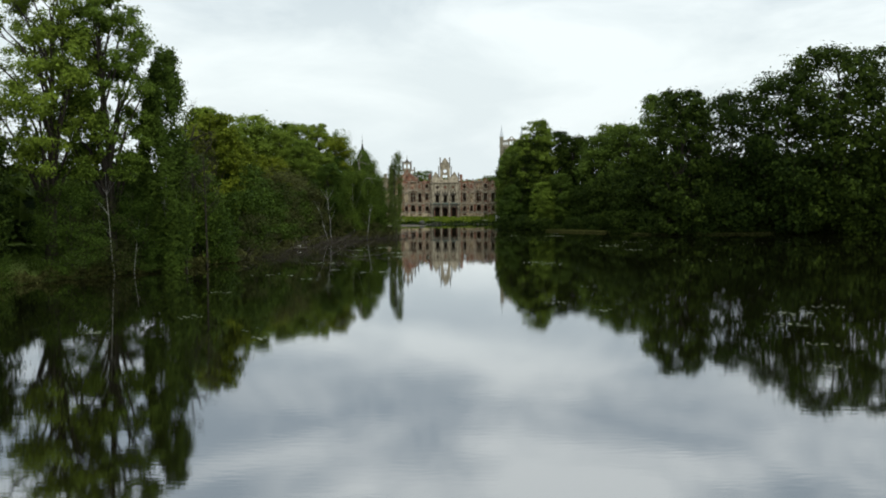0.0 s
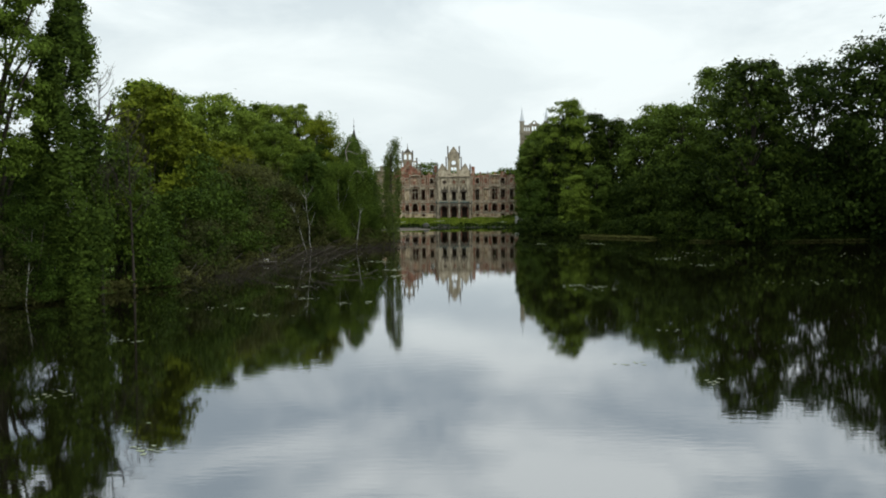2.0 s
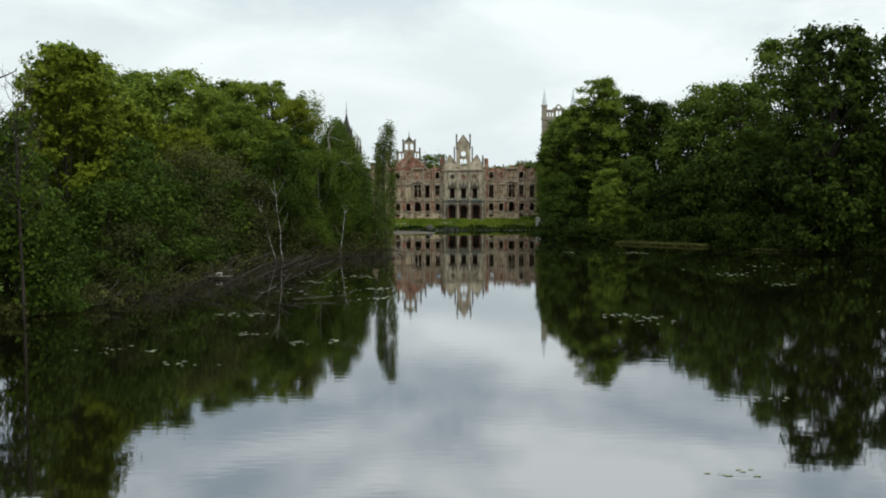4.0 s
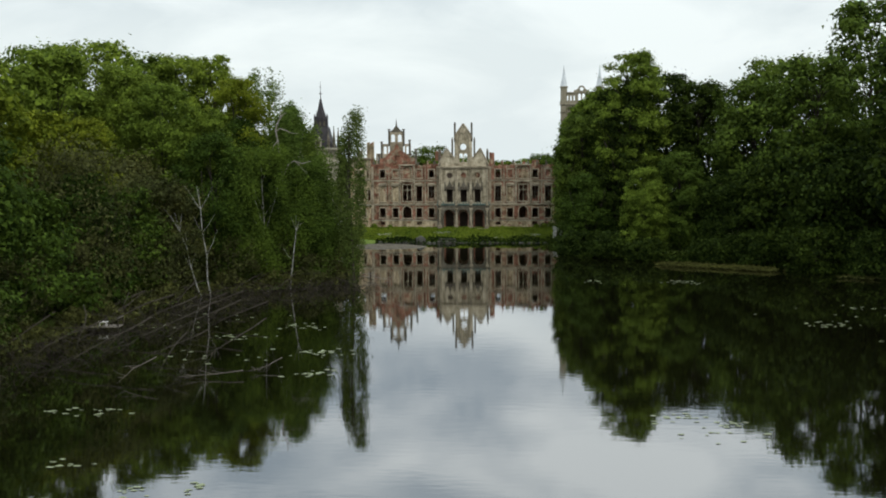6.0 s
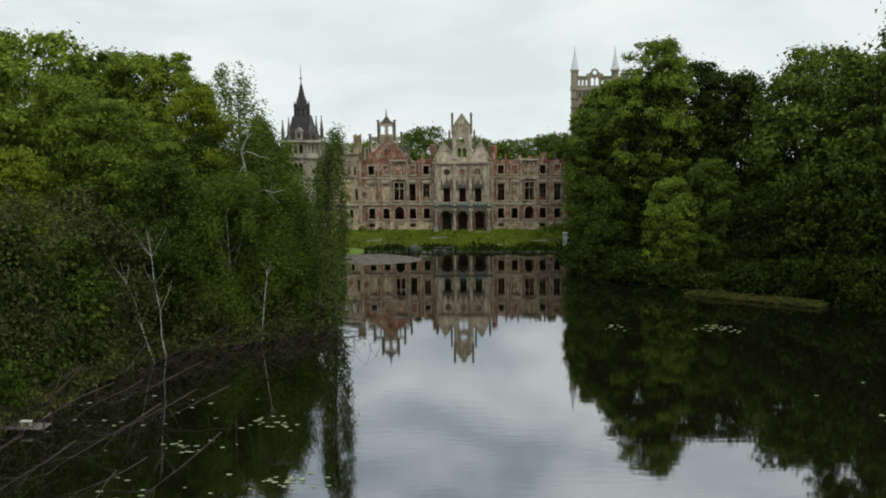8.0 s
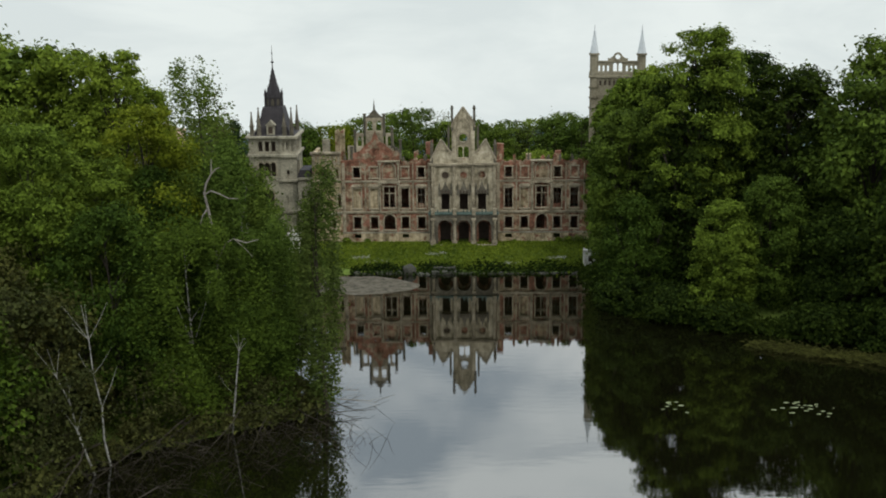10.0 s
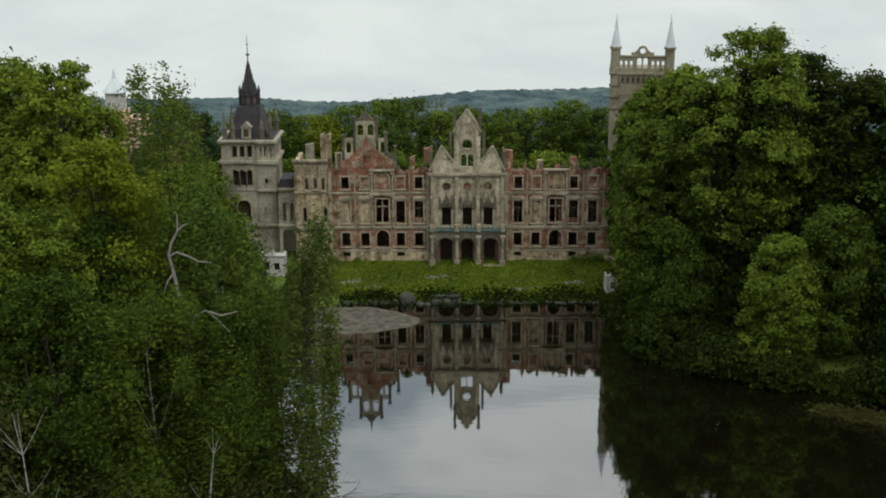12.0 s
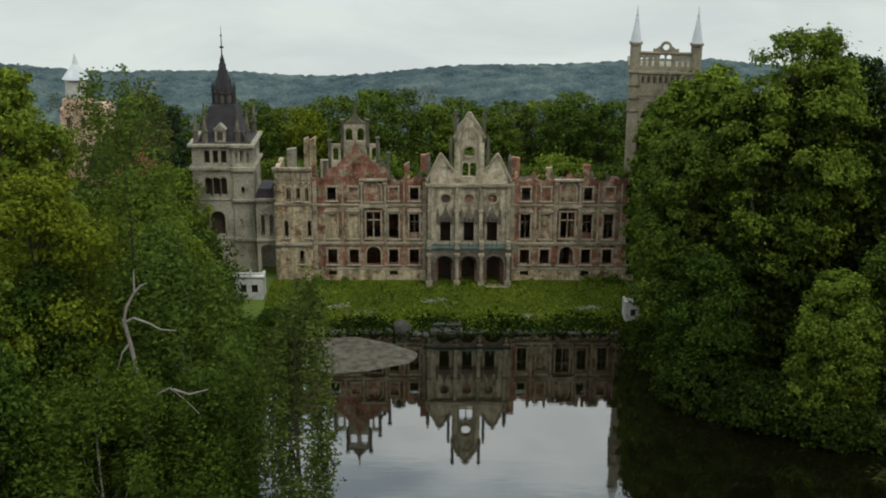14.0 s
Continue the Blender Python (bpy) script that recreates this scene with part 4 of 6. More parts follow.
part("gable", gable_wall(), M_FRONT, palace, "tall pointed gable with open round window")
for s in (-1, 1):
    bm = bmesh.new()
    prism(bm, [(s * 1.54, 12.62), (s * 4.4, 12.62), (s * 4.4, 13.0), (s * 3.0, 15.7), (s * 1.54, 13.9)], CY + 0.03, CY + 0.55)
    part("side_gable", bm, M_FRONT, palace)
    bm = bmesh.new()
    for a, b in (((s * 4.45, 12.95), (s * 3.0, 15.8)), ((s * 3.0, 15.8), (s * 1.58, 14.0))):
        dx, dz = b[0] - a[0], b[1] - a[1]
        ln = math.hypot(dx, dz)
        px, pz = -dz / ln * 0.10, dx / ln * 0.10
        prism(bm, [(a[0] - px, a[1] - pz), (b[0] - px, b[1] - pz), (b[0] + px, b[1] + pz), (a[0] + px, a[1] + pz)], CY - 0.1, CY + 0.6)
    part("coping", bm, M_TRIM, palace)
    # tall finial posts at the gable's shoulders
    bm = bmesh.new()
    box(bm, s * 1.48 - 0.16, s * 1.48 + 0.16, CY - 0.02, CY + 0.45, 17.0, 19.9, 0.03)
    cone(bm, s * 1.48, CY + 0.2, 19.9, 20.05, 0.24, 0.24, 8)
    cone(bm, s * 1.48, CY + 0.2, 20.05, 20.35, 0.14, 0.16, 8)
    part("finial", bm, M_SOOT, palace)
    bm = bmesh.new()
    box(bm, s * 1.95 - 0.15, s * 1.95 + 0.15, CY, CY + 0.45, 14.2, 17.3, 0.03)
    cone(bm, s * 1.95, CY + 0.2, 17.3, 17.8, 0.18, 0.03, 6)
    part("finial", bm, M_SOOT, palace)
    bm = bmesh.new()
    box(bm, s * 4.25 - 0.2, s * 4.25 + 0.2, CY - 0.05, CY + 0.4, 12.65, 15.2, 0.03)
    cone(bm, s * 4.25, CY + 0.2, 15.2, 15.8, 0.24, 0.05, 6)
    part("finial", bm, M_SOOT, palace)
bm = bmesh.new()
for a, b in (((-1.6, 17.5), (-1.1, 18.55)), ((-1.1, 18.55), (0.0, 20.12)), ((0.0, 20.12), (1.08, 18.55)), ((1.08, 18.55), (1.6, 17.5))):
    dx, dz = b[0] - a[0], b[1] - a[1]
    ln = math.hypot(dx, dz)
    px, pz = -dz / ln * 0.13, dx / ln * 0.13
    prism(bm, [(a[0] - px, a[1] - pz), (b[0] - px, b[1] - pz), (b[0] + px, b[1] + pz), (a[0] + px, a[1] + pz)], CY - 0.12, CY + 0.7)
part("coping", bm, M_TRIM, palace)
bm = bmesh.new()
n = 16
for k in range(n):
    a0, a1 = 2 * math.pi * k / n, 2 * math.pi * (k + 1) / n
    prism(bm, [(0.58 * math.cos(a0), 16.05 + 0.58 * math.sin(a0)), (0.78 * math.cos(a0), 16.05 + 0.78 * math.sin(a0)), (0.78 * math.cos(a1), 16.05 + 0.78 * math.sin(a1)), (0.58 * math.cos(a1), 16.05 + 0.58 * math.sin(a1))], CY - 0.1, CY + 0.03)
part("round_window", bm, M_TRIM, palace)
bm = bmesh.new()
n = 12
for sx in (-0.95, 0.79):
    box(bm, sx, sx + 0.16, CY - 0.1, CY + 0.03, 13.2, 16.8)
for k in range(n):
    a0, a1 = math.pi * k / n, math.pi * (k + 1) / n
    prism(bm, [(-0.87 * math.cos(a0), 16.8 + 1.7 * math.sin(a0)), (-1.03 * math.cos(a0), 16.8 + 1.95 * math.sin(a0)), (-1.03 * math.cos(a1), 16.8 + 1.95 * math.sin(a1)), (-0.87 * math.cos(a1), 16.8 + 1.7 * math.sin(a1))], CY - 0.1, CY + 0.03)
part("gable_moulding", bm, M_TRIM, palace)

# porch with three arches
PY = CY - 1.0
pa = [(-3.5, -1.5, BASE - 0.2, 5.05, True), (-0.95, 0.95, BASE - 0.2, 5.05, True), (1.75, 3.75, BASE - 0.2, 5.05, True)]
part("porch_wall", wall(-4.6, 4.6, BASE - 0.7, 5.75, PY, PY + 0.6, pa), M_SOOT, palace, "dark sooty porch wall with three round arches")
for s in (-1, 1):
    bm = bmesh.new()
    box(bm, s * 4.3 - 0.3, s * 4.3 + 0.3, PY + 0.6, CY, BASE - 0.7, 5.75)
    part("porch_side", bm, M_STONE, palace)
bm = bmesh.new()
box(bm, -4.75, 4.75, PY - 0.15, CY, 5.76, 6.0, 0.04)
part("porch_roof", bm, M_COPPER, palace, "green-stained balcony slab")
for k in range(19):
    x = -4.5 + k * 0.5
    if k in (3, 4, 8, 13, 16):
        continue
    bm = bmesh.new()
    cone(bm, x, PY + 0.05, 6.0, 6.18, 0.07, 0.11, 6)
    cone(bm, x, PY + 0.05, 6.18, 6.5, 0.11, 0.06, 6)
    part("baluster", bm, M_COPPER, palace)
for x in (-4.15, -1.22, 1.35, 4.2):
    bm = bmesh.new()
    box(bm, x - 0.34, x + 0.34, PY - 0.35, PY + 0.02, BASE - 0.6, 2.3, 0.04)
    cone(bm, x, PY - 0.16, 2.3, 5.0, 0.21, 0.18, 10)
    box(bm, x - 0.3, x + 0.3, PY - 0.38, PY + 0.02, 5.0, 5.3, 0.03)
    box(bm, x - 0.24, x + 0.24, PY - 0.25, PY + 0.3, 5.76, 6.65, 0.03)
    part("porch_column", bm, M_TRIM, palace)
for xa, xb, *_ in pa:
    ob = part("arch_moulding", surround(xb - xa, 5.05 - 1.4, 0.2, 0.12, True), M_SOOT, palace)
    ob.location = ((xa + xb) / 2, PY, 1.4)
bm = bmesh.new()
box(bm, -4.9, 4.9, PY - 0.8, PY + 0.4, BASE - 0.9, BASE - 0.02, 0.03)
box(bm, -4.4, 4.4, PY - 0.55, PY + 0.4, BASE - 0.9, BASE + 0.16, 0.03)
part("porch_steps", bm, M_TRIM, palace)
doors = [(-3.2, -1.8, BASE - 0.1, 4.6, True), (-0.7, 0.7, BASE - 0.1, 4.6, True), (2.0, 3.4, BASE - 0.1, 4.6, True)]
part("wall", wall(-4.35, 4.4, BASE - 0.6, 5.9, CY, CY + 0.6, doors), M_RED, palace, "rear wall of the porch in bare brick")

# stepped brick gable with open arcade over the left wing
bm = bmesh.new()
prism(bm, [(-15.0, 12.9), (-8.5, 12.9), (-8.5, 14.1), (-9.6, 14.2), (-10.6, 15.1), (-11.3, 15.5), (-11.9, 16.9), (-12.5, 15.5), (-13.2, 15.1), (-14.0, 14.2), (-15.0, 13.9)], WY + 0.05, WY + 0.6)
part("brick_gable", bm, M_RED, palace, "crumbling red brick gable")
for xa, xb, za, zb in ((-13.15, -11.95, 15.0, 18.7), (-11.95, -10.75, 15.0, 18.7), (-14.5, -13.45, 13.9, 16.6), (-10.45, -9.4, 13.9, 16.6), (-15.6, -14.75, 12.8, 14.9)):
    part("open_arch", wall(xa, xb, za, zb, WY + 0.1, WY + 0.45, [(xa + 0.25, xb - 0.25, zb - 1.75, zb - 0.4, True)]), M_TRIM, palace, "free-standing stone arch")
for x, za, zb in ((-13.25, 16.2, 19.2), (-10.65, 16.2, 19.2), (-9.6, 14.6, 17.3), (-8.5, 13.0, 15.7), (-14.6, 14.0, 17.0), (-15.1, 13.0, 14.8)):
    bm = bmesh.new()
    box(bm, x - 0.16, x + 0.16, WY + 0.02, WY + 0.45, za, zb, 0.03)
    box(bm, x - 0.24, x + 0.24, WY - 0.05, WY + 0.52, zb - 0.12, zb + 0.04, 0.02)
    part("finial", bm, M_SOOT, palace)
bm = bmesh.new()
prism(bm, [(-13.2, 18.7), (-10.7, 18.7), (-11.3, 19.1), (-11.85, 19.8), (-12.05, 19.8), (-12.6, 19.1)], WY + 0.08, WY + 0.5)
cone(bm, -11.95, WY + 0.28, 19.7, 20.4, 0.16, 0.1, 6)
cone(bm, -11.95, WY + 0.28, 20.4, 21.2, 0.09, 0.01, 6)
part("gable_crest", bm, M_SOOT, palace)
bm = bmesh.new()
for k in range(3):
    prism(bm, [(-9.6 + k * 0.36, 14.6 - k * 0.3), (-9.25 + k * 0.36, 14.6 - k * 0.3), (-9.25 + k * 0.36, 14.95 - k * 0.3), (-9.6 + k * 0.36, 14.95 - k * 0.3)], WY + 0.02, WY + 0.5)
part("loose_coping", bm, M_SOOT, palace)

# chimney stumps and broken cross walls that rise behind the front
for x, y, z0, z1, w, m in ((-4.6, 1.4, 12.0, 15.5, 1.0, M_RED), (5.0, 1.4, 12.0, 15.0, 0.9, M_RED), (-17.2, 2.0, 13.6, 17.0, 0.5, M_CREAM), (-16.55, 2.0, 13.6, 16.9, 0.7, M_CREAM),
                           (-19.0, 4.0, 13.4, 15.4, 1.0, M_STONE), (13.0, 4.0, 11.6, 13.5, 0.8, M_WORN), (9.0, 5.0, 11.6, 13.3, 0.7, M_CREAM), (-6.6, 5.0, 12.0, 13.6, 0.6, M_WORN)):
    part("chimney", wall(x - w / 2, x + w / 2, z0 - 6, z1, y, y + 0.7, [], 0.35, int(x * 7) + 60), m, palace)
for k, x in enumerate((-16.4, -4.6, 4.6, 11.5, 20.0)):
    ob = part("cross_wall", wall(0, 4.4, BASE - 0.6, 11.6 + 0.5 * (k % 2), 0, 0.5, [(1.6, 2.8, 6.2, 8.8, True)], 0.5, 80 + k), M_RED, palace)
    ob.matrix_local = Matrix.Translation((x, WY + 0.6, 0)) @ Matrix.Rotation(math.pi / 2, 4, "Z")
part("rear_wall", wall(-20.0, 20.5, BASE - 0.6, 11.9, 5.45, 6.05, [], 0.6, 90), M_RED, palace)
# dark floors added to keep daylight from the rooms behind the windows
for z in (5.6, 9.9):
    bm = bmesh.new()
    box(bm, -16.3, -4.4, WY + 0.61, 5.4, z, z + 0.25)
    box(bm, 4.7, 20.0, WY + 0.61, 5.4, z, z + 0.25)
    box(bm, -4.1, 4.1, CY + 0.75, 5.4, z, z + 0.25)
    part("shading_floor", bm, M_DARK, palace)
# slabs added below the wall heads to block sky behind the top windows
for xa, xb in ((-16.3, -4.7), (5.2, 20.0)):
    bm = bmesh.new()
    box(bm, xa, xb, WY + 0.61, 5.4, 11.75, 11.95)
    part("sky_blocking_floor", bm, M_DARK, palace, "dark floor added to block sky behind the top windows")
# dark sheet added behind the middle block's windows for the shade inside
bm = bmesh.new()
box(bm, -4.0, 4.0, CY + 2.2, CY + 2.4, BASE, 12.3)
part("dark_backing", bm, M_DARK, palace)


# ---- towers ----
def spire(bm, x, y, z0, z1, r, sides=8, turn=math.pi / 8):
    cone(bm, x, y, z0, z1, r, 0.04, sides, turn)


tower = thing("clock_tower", "grey stone tower with steep dark slate spire", "tower", Matrix.Translation((-26.45, 7.0, 0)))
TW = 3.25


def tower_faces(parent, half, z0, z1, holes, material, name="wall"):
    """Four walls round a square, butted corner to corner."""
    for k in range(4):
        trim = 0.0 if k % 2 == 0 else 0.55
        ob = part(name, wall(-half + trim, half - trim, z0, z1, -half, -half + 0.55, [h for h in holes if -half + trim < h[0] and h[1] < half - trim]), material, parent)
        ob.matrix_local = Matrix.Rotation(k * math.pi / 2, 4, "Z")


tower_faces(tower, TW, 0.6, 13.0, [(-1.5, 0.1, 5.7, 8.4, True), (-1.95, -1.25, 10.2, 12.2, True), (-1.1, -0.4, 10.2, 12.2, True), (-0.25, 0.45, 10.2, 12.2, True), (1.7, 2.3, 10.5, 11.7, True), (-1.2, -0.4, 2.4, 4.2, True)], M_STONE)
tower_faces(tower, TW - 0.05, 13.35, 15.55, [(-1.9, -1.3, 13.7, 15.1, False), (-1.0, -0.4, 13.7, 15.1, False), (-0.1, 0.5, 13.7, 15.1, False), (1.7, 2.1, 13.9, 15.1, True)], M_STONE)
for z, o, hh in ((13.0, 0.3, 0.35), (15.55, 0.35, 0.3), (5.2, 0.15, 0.25), (9.6, 0.1, 0.18)):
    bm = bmesh.new()
    box(bm, -TW - o, TW + o, -TW - o, TW + o, z, z + hh, 0.04)
    part("cornice", bm, M_STONE, tower)
for (w, h, x, z) in ((1.6, 2.7, -0.7, 5.7), (0.7, 2.0, -1.6, 10.2), (0.7, 2.0, -0.75, 10.2), (0.7, 2.0, 0.1, 10.2)):
    ob = part("window", surround(w, h, 0.16, 0.12, True), M_TRIM, tower)
    ob.location = (x, -TW, z)
for sx in (-1, 1):
    bm = bmesh.new()
    for j in range(4):
        cone(bm, sx * 2.55 - 0.5 + j * 0.33, -TW - 0.12, 12.45, 13.0, 0.04, 0.16, 6)
    part("corbel", bm, M_STONE, tower)
part("stair_turret", wall(1.15, TW + 0.12, 0.6, 15.5, -TW - 0.28, -TW - 0.02, [(1.45, 1.75, 13.75, 15.0, True), (2.0, 2.4, 13.75, 15.2, True), (2.65, 2.95, 13.75, 15.0, True), (2.0, 2.35, 9.9, 11.2, True), (1.75, 2.1, 6.2, 7.6, True)]), M_STONE, tower, "narrow proud stair turret with blind niches")
for z, hh in ((12.95, 0.45), (15.5, 0.4), (5.15, 0.35), (9.55, 0.28)):
    bm = bmesh.new()
    box(bm, 1.0, TW + 0.4, -TW - 0.62, -TW - 0.02, z, z + hh, 0.04)
    part("turret_band", bm, M_STONE, tower)
bm = bmesh.new()
cone(bm, 0.0, 0, 15.95, 17.5, 3.6, 2.65, 4, math.pi / 4)
cone(bm, 0.0, 0, 17.49, 19.6, 2.65, 1.95, 4, math.pi / 4)
cone(bm, 0.0, 0, 15.8, 15.97, 4.45, 4.2, 4, math.pi / 4)
part("roof", bm, M_SLATE, tower, "steep dark slate hipped roof")
bm = bmesh.new()
cone(bm, 0.0, 0, 19.55, 20.95, 1.08, 1.02, 8, math.pi / 8)
cone(bm, 0.0, 0, 19.5, 19.7, 1.5, 1.42, 8, math.pi / 8)
cone(bm, 0.0, 0, 20.88, 21.05, 1.2, 1.1, 8, math.pi / 8)
part("lantern", bm, M_SLATE, tower)
for k in range(8):
    a = math.pi / 4 * k
    bm = bmesh.new()
    box(bm, -0.2, 0.2, -0.03, 0.03, 0, 0.65)
    prism(bm, [(-0.2, 0.65), (0.2, 0.65), (0.0, 1.0)], -0.03, 0.03)
    ob = part("lantern_opening", bm, M_SOOT, tower)
    ob.matrix_local = Matrix.Translation((1.0 * math.cos(a), 1.0 * math.sin(a), 19.82)) @ Matrix.Rotation(a + math.pi / 2, 4, "Z")
    a += math.pi / 8
    bm = bmesh.new()
    cone(bm, 1.24 * math.cos(a), 1.24 * math.sin(a), 19.6, 21.2, 0.12, 0.09, 5)
    cone(bm, 1.24 * math.cos(a), 1.24 * math.sin(a), 21.2, 21.28, 0.17, 0.17, 5)
    cone(bm, 1.24 * math.cos(a), 1.24 * math.sin(a), 21.28, 22.1, 0.13, 0.01, 5)
    part("pinnacle", bm, M_SLATE, tower)
bm = bmesh.new()
cone(bm, 0, 0, 20.95, 22.4, 1.06, 0.66, 8, math.pi / 8)
spire(bm, 0, 0, 22.39, 25.2, 0.66)
for k in range(4):
    a = math.pi / 2 * k
    cone(bm, 0.74 * math.cos(a), 0.74 * math.sin(a), 21.1, 22.5, 0.3, 0.01, 4, a)
    for j in range(4):
        z = 22.6 + 0.6 * j
        r = 0.66 * (25.2 - z) / 2.81
        cone(bm, r * math.cos(a + 0.39), r * math.sin(a + 0.39), z - 0.08, z + 0.12, 0.09, 0.05, 5)
part("spire", bm, M_SLATE, tower, "slender slate spire")
bm = bmesh.new()
cone(bm, 0, 0, 25.0, 28.0, 0.08, 0.02, 6)
cone(bm, 0, 0, 25.6, 25.72, 0.12, 0.3, 8)
cone(bm, 0, 0, 25.72, 25.84, 0.3, 0.12, 8)
cone(bm, 0, 0, 26.9, 27.02, 0.12, 0.12, 6)
part("finial_rod", bm, M_SLATE, tower)
for sx, sy, hh in ((-2.75, -2.75, 3.6), (2.75, -2.75, 4.2), (2.75, 2.75, 3.9), (-2.75, 2.75, 3.6), (-1.75, -2.85, 3.3), (1.75, -2.85, 3.4)):
    bm = bmesh.new()
    cone(bm, sx, sy, 15.85, 17.1, 0.34, 0.28, 6)
    cone(bm, sx, sy, 17.1, 17.22, 0.4, 0.4, 6)
    cone(bm, sx, sy, 17.22, 15.6 + hh, 0.28, 0.04, 6)
    cone(bm, sx, sy, 15.35 + hh, 15.5 + hh, 0.13, 0.13, 6)
    part("corner_pinnacle", bm, M_SOOT, tower)
bm = bmesh.new()
box(bm, -0.7, 0.4, -2.9, -1.6, 15.9, 17.3)
prism(bm, [(-0.85, 17.3), (0.55, 17.3), (-0.15, 17.95)], -3.0, -1.3)
part("dormer", bm, M_STONE, tower)
# dark plate on the dormer's solid face stands for shade in an opening
bm = bmesh.new()
box(bm, -0.45, 0.15, -2.94, -2.89, 16.2, 17.1)
part("dormer_shade", bm, M_DARK, tower)
bm = bmesh.new()
box(bm, -TW + 0.6, TW - 0.6, -TW + 0.9, -TW + 1.1, 0.8, 15.5)
part("inner_shade", bm, M_DARK, tower)

keep = thing("keep_tower", "square sandstone tower with battlements and pale corner spires", "tower", Matrix.Translation((21.6, 8.9, 0)) @ Matrix.Rotation(-0.15, 4, "Z"))
KW = 3.65
tower_faces(keep, KW, 0.6, 23.3, [(-2.6, -2.1, 14, 16, True)], M_SANDSTONE)
bm = bmesh.new()
box(bm, -1.9, 1.9, -KW - 0.14, -KW - 0.003, 20.2, 20.42, 0.03)
for sx in (-1, 1):
    box(bm, sx * 1.8 - 0.1, sx * 1.8 + 0.1, -KW - 0.13, -KW - 0.003, 18.2, 20.2)
part("hood_moulding", bm, M_SANDSTONE, keep)
bm = bmesh.new()
box(bm, -KW - 0.25, KW + 0.25, -KW - 0.25, KW + 0.25, 23.3, 23.6, 0.04)
box(bm, -KW - 0.05, KW + 0.05, -KW - 0.05, KW + 0.05, 20.9, 21.05)
part("string_course", bm, M_SANDSTONE, keep)
pl = [(x, x + 0.28, 24.1, 25.0, True) for x in (-2.65, -2.05, -1.45, 1.1, 1.7, 2.3)] + [(-0.62, -0.1, 24.1, 25.35, True), (0.1, 0.62, 24.1, 25.35, True)]
part("parapet", wall(-KW + 0.1, KW - 0.1, 23.6, 25.45, -KW, -KW + 0.4, pl), M_SANDSTONE, keep, "pierced front parapet")
for sx in (-1, 1):
    bm = bmesh.new()
    box(bm, sx * KW - 0.25, sx * KW + 0.05, -KW + 0.4, KW, 23.6, 24.1, 0.04)
    part("parapet_stub", bm, M_SANDSTONE, keep)
bm = bmesh.new()
box(bm, -KW + 0.1, KW - 0.1, -KW - 0.12, -KW + 0.5, 25.45, 25.62, 0.03)
part("parapet_coping", bm, M_SANDSTONE, keep)
bm = bmesh.new()
for x in np.arange(-2.6, 2.7, 0.62):
    cone(bm, x, -KW - 0.06, 22.2, 23.2, 0.05, 0.2, 6)
part("corbel_frieze", bm, M_SANDSTONE, keep)
# dark plates laid on the wall paint the shade between the corbels
for x in np.arange(-2.3, 2.4, 0.62):
    bm = bmesh.new()
    box(bm, x - 0.13, x + 0.13, -KW - 0.012, -KW + 0.05, 22.3, 22.95)
    part("frieze_shade", bm, M_DARK, keep)
bm = bmesh.new()
n = 14
for k in range(n):
    a0, a1 = 2 * math.pi * k / n, 2 * math.pi * (k + 1) / n
    prism(bm, [(0.34 * math.cos(a0), 26.15 + 0.34 * math.sin(a0)), (0.62 * math.cos(a0), 26.15 + 0.62 * math.sin(a0)), (0.62 * math.cos(a1), 26.15 + 0.62 * math.sin(a1)), (0.34 * math.cos(a1), 26.15 + 0.34 * math.sin(a1))], -KW, -KW + 0.4)
for sx in (-1, 1):
    prism(bm, [(sx * 1.35, 25.6), (sx * 1.35, 26.0), (sx * 1.05, 25.95), (sx * 0.58, 26.3), (sx * 0.45, 25.95), (sx * 0.28, 25.6)], -KW + 0.03, -KW + 0.37)
part("ring_crest", bm, M_SANDSTONE, keep)
for sx in (-1, 1):
    tx, ty = sx * (KW - 0.45), -KW + 0.3
    bm = bmesh.new()
    cone(bm, tx, ty, 0.6, 23.2, 0.6, 0.6, 8, math.pi / 8)
    for z in (19.0, 20.4, 21.8, 23.2):
        cone(bm, tx, ty, z, z + 0.28, 0.6, 0.78, 8, math.pi / 8)
    cone(bm, tx, ty, 23.2, 26.5, 0.62, 0.62, 8, math.pi / 8)
    cone(bm, tx, ty, 26.4, 26.65, 0.76, 0.76, 8, math.pi / 8)
    part("turret", bm, M_SANDSTONE, keep)
    bm = bmesh.new()
    cone(bm, tx, ty, 26.65, 29.5, 0.64, 0.1, 8, math.pi / 8)
    cone(bm, tx, ty, 29.4, 29.6, 0.16, 0.16, 6)
    cone(bm, tx, ty, 29.5, 30.5, 0.1, 0.03, 6)
    part("turret_spire", bm, M_ZINC, keep, "pale metal corner spire")
bm = bmesh.new()
box(bm, -KW + 0.6, KW - 0.6, -KW + 0.6, KW - 0.6, 23.0, 23.5)
part("platform", bm, M_STONE, keep)

# ---- church beyond the trees ----
church = thing("church", "peach rendered church with white lantern and cone roof", "church", Matrix.Translation((-57.6, 60, 0)))
bm = bmesh.new()
box(bm, -4.2, 4.6, 0, 8, -12, 4.4, 0.05)
part("nave", bm, M_WHITE, church)
bm = bmesh.new()
prism(bm, [(-4.6, 4.4), (5.0, 4.4), (0.2, 8.2)], -0.3, 8.3)
part("roof", bm, M_TILE, church)
bm = bmesh.new()
box(bm, -2.4, 4.6, -0.6, 5.4, -12, 9.0, 0.05)
box(bm, -1.9, 1.9, -0.4, 3.2, 9.0, 10.4, 0.05)
